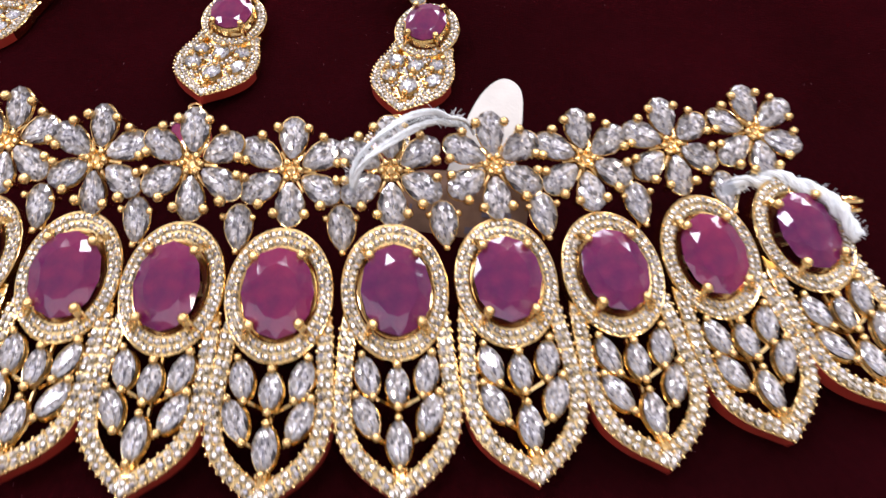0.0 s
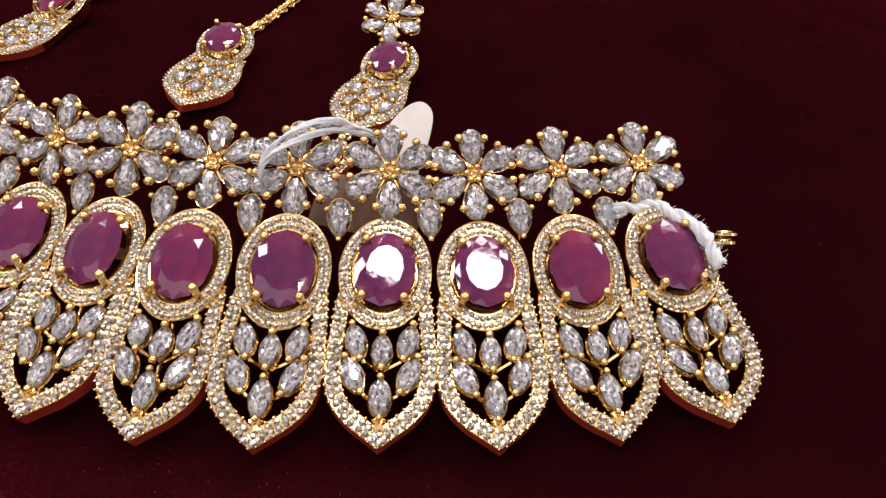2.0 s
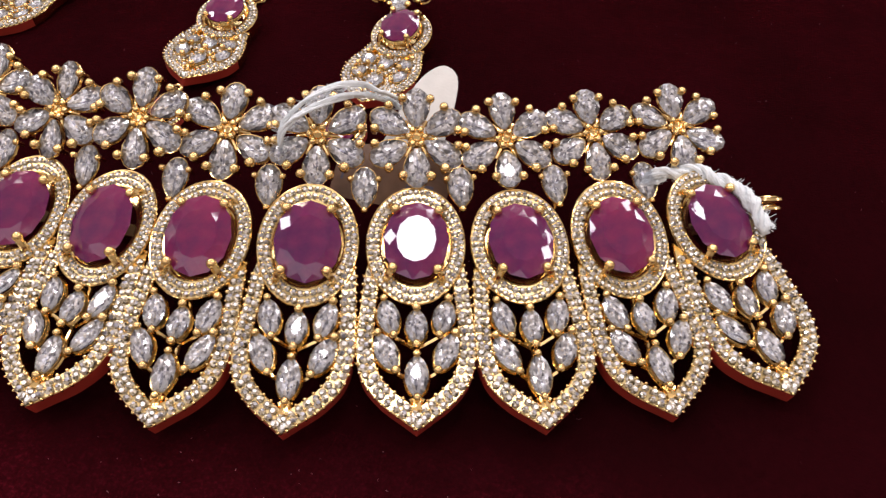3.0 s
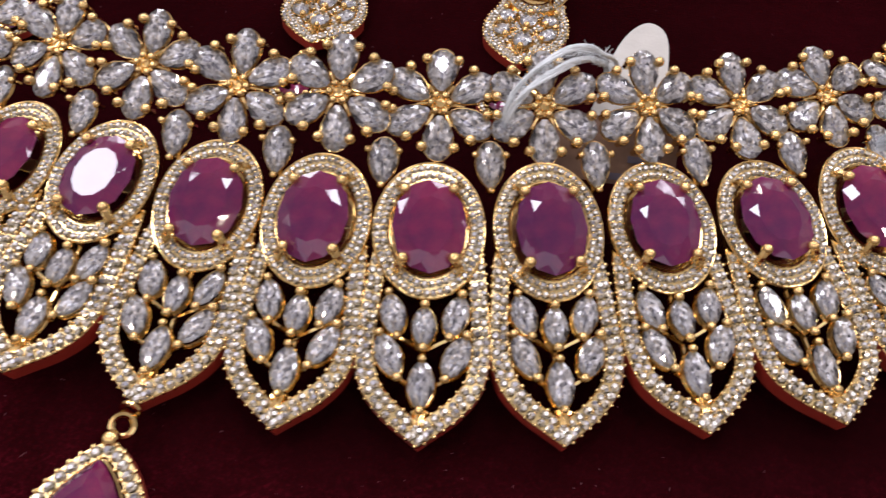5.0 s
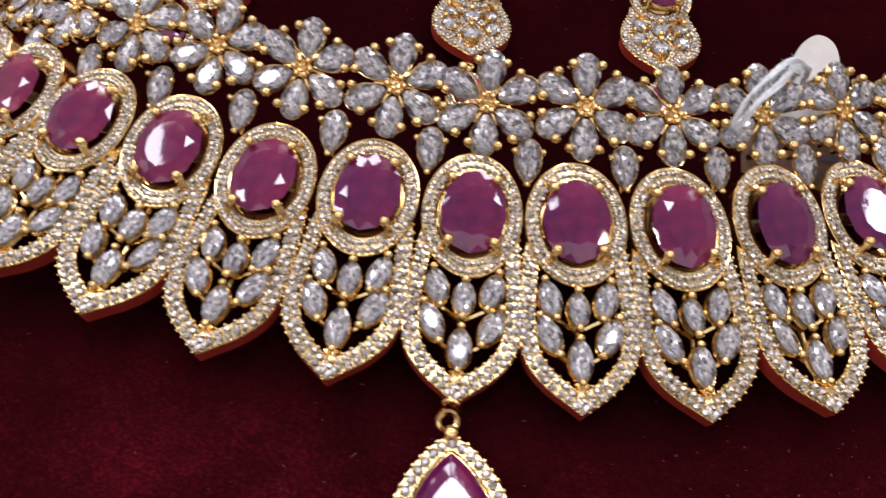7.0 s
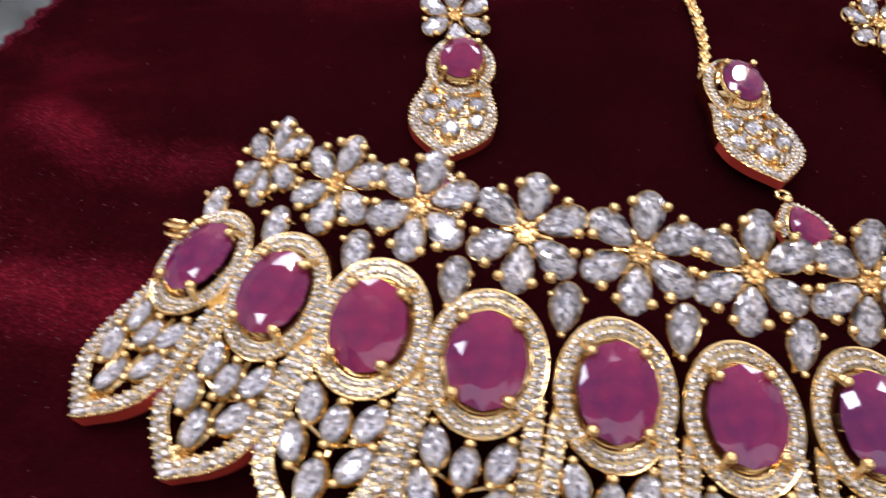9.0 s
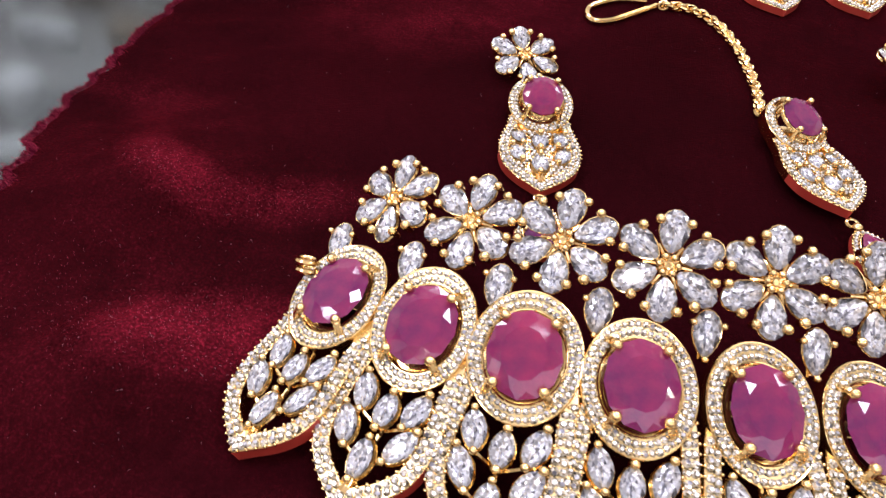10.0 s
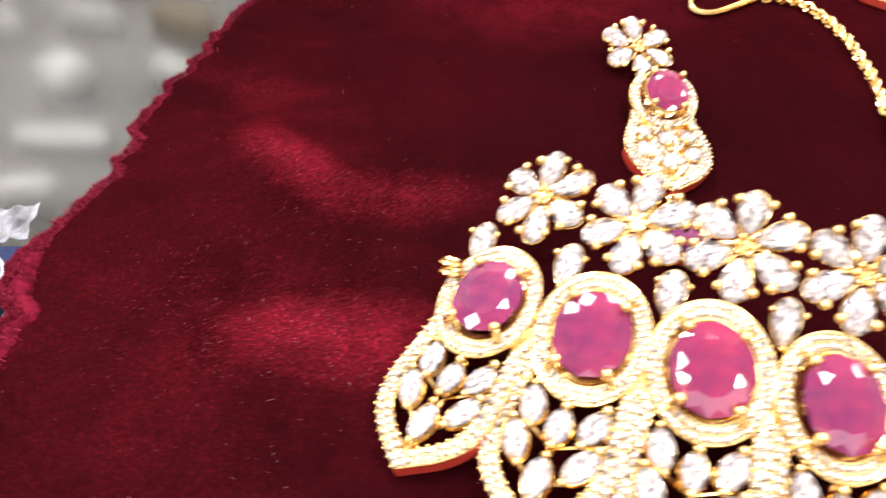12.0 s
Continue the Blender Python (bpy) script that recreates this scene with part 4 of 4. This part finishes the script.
# ---------------------------------------------------------------- a card with loops and beads beside the cloth
BLUE_CARD = plain("dark_blue_card", (0.014, 0.022, 0.06), 0.85, scale=260, spread=0.8)
BLUE_CARD.node_tree.nodes["Principled BSDF"].inputs["Specular IOR Level"].default_value = 0.1
FILM = plain("clouded_film", (0.3, 0.34, 0.4), 0.4, scale=400, spread=0.5)
FILM.node_tree.nodes["Principled BSDF"].inputs["Alpha"].default_value = 0.5
BEAD = plain("silver_bead", (0.85, 0.85, 0.83), 0.12, 1.0, scale=200)
card = thing("loop_card", "dark blue card with pale loops on the counter glass", "card")
part("card", box_mesh("card", (-0.1735, -0.004, -0.0034), (-0.1565, 0.03, -0.0026), BLUE_CARD, 0.0002), card)
CURL = plain("white_plastic_curl", (0.42, 0.47, 0.55), 0.35, scale=400, spread=0.2)
for cx, cy, ra, rb in ((-159.6, 24.2, 1.9, 2.4), (-161.8, 16.2, 3.0, 2.2), (-163.6, 26.4, 1.0, 2.6), (-160.6, 8.0, 2.6, 1.8), (-166.5, 12.0, 2.4, 2.8)):
    part("loop", Shape().tube([(x, y, -1.4 + 0.5 * (y - cy) / rb + 0.4 * math.sin(x * 2)) for x, y in oval(ra, rb, 20, cx, cy)], 0.28, 7).mesh("loop", CURL, True), card, None, "pale plastic loop")
for cx, cy, r in ((-163.4, 21.3, 0.7), (-160.2, 22.8, 0.8), (-162.4, 11.0, 0.8), (-159.4, 12.6, 0.7), (-165.0, 18.2, 0.6)):
    part("bead", Shape().ball((cx, cy, -1.9), r, 12, 8).mesh("bead", BEAD, True), card)
crumple = Shape()
for i in range(15):
    for j in range(7):
        x, y = -170 + 0.95 * i, 27.5 + 1.15 * j + 0.25 * i
        crumple.v.append((x, y, -2.4 + abs(2.6 * noise.noise(Vector((x / 1.9, y / 1.6, 3))))))
crumple.f = [(i * 7 + j, i * 7 + 7 + j, i * 7 + 8 + j, i * 7 + 1 + j) for i in range(14) for j in range(6)]
tagged(new("film_wrapper", crumple.mesh("film_wrapper", FILM)), "crumpled pale film wrapper on the counter glass", "wrapper")
tagged(new("loose_bead", Shape().ball((-166.2, 42.5, -2.5), 1.0, 14, 9).mesh("loose_bead", BEAD, True)), "small shiny silver bead on the counter glass", "bead")


# ---------------------------------------------------------------- lint, sparkle and the cut edge of the cloth
lint = Shape()
rnd = random.Random(5)
for i in range(1100):
    spot = i % 5
    x, y = (rnd.gauss(-112, 12), rnd.gauss(12, 12)) if spot == 1 else (rnd.gauss(45, 35), rnd.gauss(-55, 12)) if spot in (2, 3) else (rnd.uniform(-150, 140), rnd.uniform(-90, 110))
    if x < edge_x(y) + 3:
        continue
    z, l, a, r = cloth_height(x, y) + 0.12, rnd.uniform(0.06, 0.3) * (3 if rnd.random() < 0.04 else 1), rnd.uniform(0, math.pi), rnd.uniform(0.009, 0.021) * (1.35 if spot in (2, 3) else 1.0)
    lint.tube([(x, y, z), (x + l * math.cos(a), y + l * math.sin(a), z + rnd.uniform(0, 0.2))], r, 4, False)
tagged(new("lint", lint.mesh("lint", DUST)), "pale lint specks scattered on the maroon velvet", "lint", kind="stuff")

# fibres paler than the cloth, coloured to pass for glints along the strokes
nap = Shape()
for cx, cy, a, c, deg, count in ((-114, 12.5, 9, 3.4, 2, 420), (-121, 42, 5, 2.6, -42, 200), (-102, 37.5, 8, 2.4, 6, 300), (-134, 24, 6, 4, 30, 170), (-128, 12, 9, 7, 0, 120)):
    ct, st = math.cos(radians(deg)), math.sin(radians(deg))
    for i in range(count):
        u, w = rnd.gauss(0, a), rnd.gauss(0, c)
        x, y = cx + u * ct - w * st, cy + u * st + w * ct
        if x < edge_x(y) + 3 or x > -103 + 0.4 * y:
            continue
        z, l, t = cloth_height(x, y), rnd.uniform(0.05, 0.2), rnd.uniform(0, 3.1)
        nap.tube([(x, y, z), (x + l * math.cos(t), y + l * math.sin(t), z + rnd.uniform(0.06, 0.2))], rnd.uniform(0.008, 0.02), 3, False)
part("stroked_nap", nap.mesh("stroked_nap", NAP), cloth, None, "pink fibres of the stroked nap")
tagged(bpy.data.objects["stroked_nap"], kind="stuff")

rolled = Shape()
roll_y = [-80 + 0.45 * i for i in range(257)]


def roll_r(y):
    return 0.5 + 1.45 / (1 + math.exp((y - 29) / 2.5))


rolled.tube([(edge_x(y) + 0.1 * roll_r(y) + 0.4 * noise.noise(Vector((y / 2.3, 1, 1))), y, -2.6 + 0.75 * roll_r(y)) for y in roll_y],
            [roll_r(y) * (1 + 0.2 * noise.noise(Vector((y / 2.4, 5, 2))) + 0.05 * noise.noise(Vector((y / 0.8, 8, 2)))) for y in roll_y], 14, False)
rolled.v = [Vector(p) + 0.16 * noise.noise_vector(Vector(p) / 0.9) + 0.16 * noise.noise_vector(Vector(p) / 0.35) for p in rolled.v]
part("rolled_edge", rolled.mesh("rolled_edge", PILE, True), cloth, None, "pinkish rolled cut edge")

pile = Shape()
for i in range(22000):
    y = rnd.uniform(-14, 40)
    r, a = roll_r(y), rnd.uniform(0.3, 3.0)
    p = Vector((edge_x(y) + 0.1 * r - 0.9 * r * math.cos(a - 0.6), y, -2.6 + 0.75 * r + 0.9 * r * math.sin(a)))
    out = Vector((-math.cos(a - 0.6), rnd.uniform(-0.9, 0.9), math.sin(a) + rnd.uniform(-0.5, 0.5))).normalized() * rnd.uniform(0.3, 0.85)
    pile.tube([p, p + out], [0.075, 0.03], 3, False)
for i in range(16000):
    y = rnd.uniform(-30, 125)
    x = edge_x(y) + abs(rnd.gauss(0, 0.9))
    z = cloth_height(x + 1.5, y) - 0.5
    out = Vector((-rnd.uniform(0.3, 1.0), rnd.uniform(-0.6, 0.6), rnd.uniform(0.1, 0.9))).normalized() * rnd.uniform(0.3, 0.9) * (1.8 if rnd.random() < 0.08 else 1)
    p = Vector((x, y, z))
    pile.tube([p, p + out], [0.06, 0.03], 3, False)
part("cut_pile", pile.mesh("cut_pile", FRAY), cloth, None, "loose pile along the cut edge")
tagged(bpy.data.objects["cut_pile"], kind="stuff")
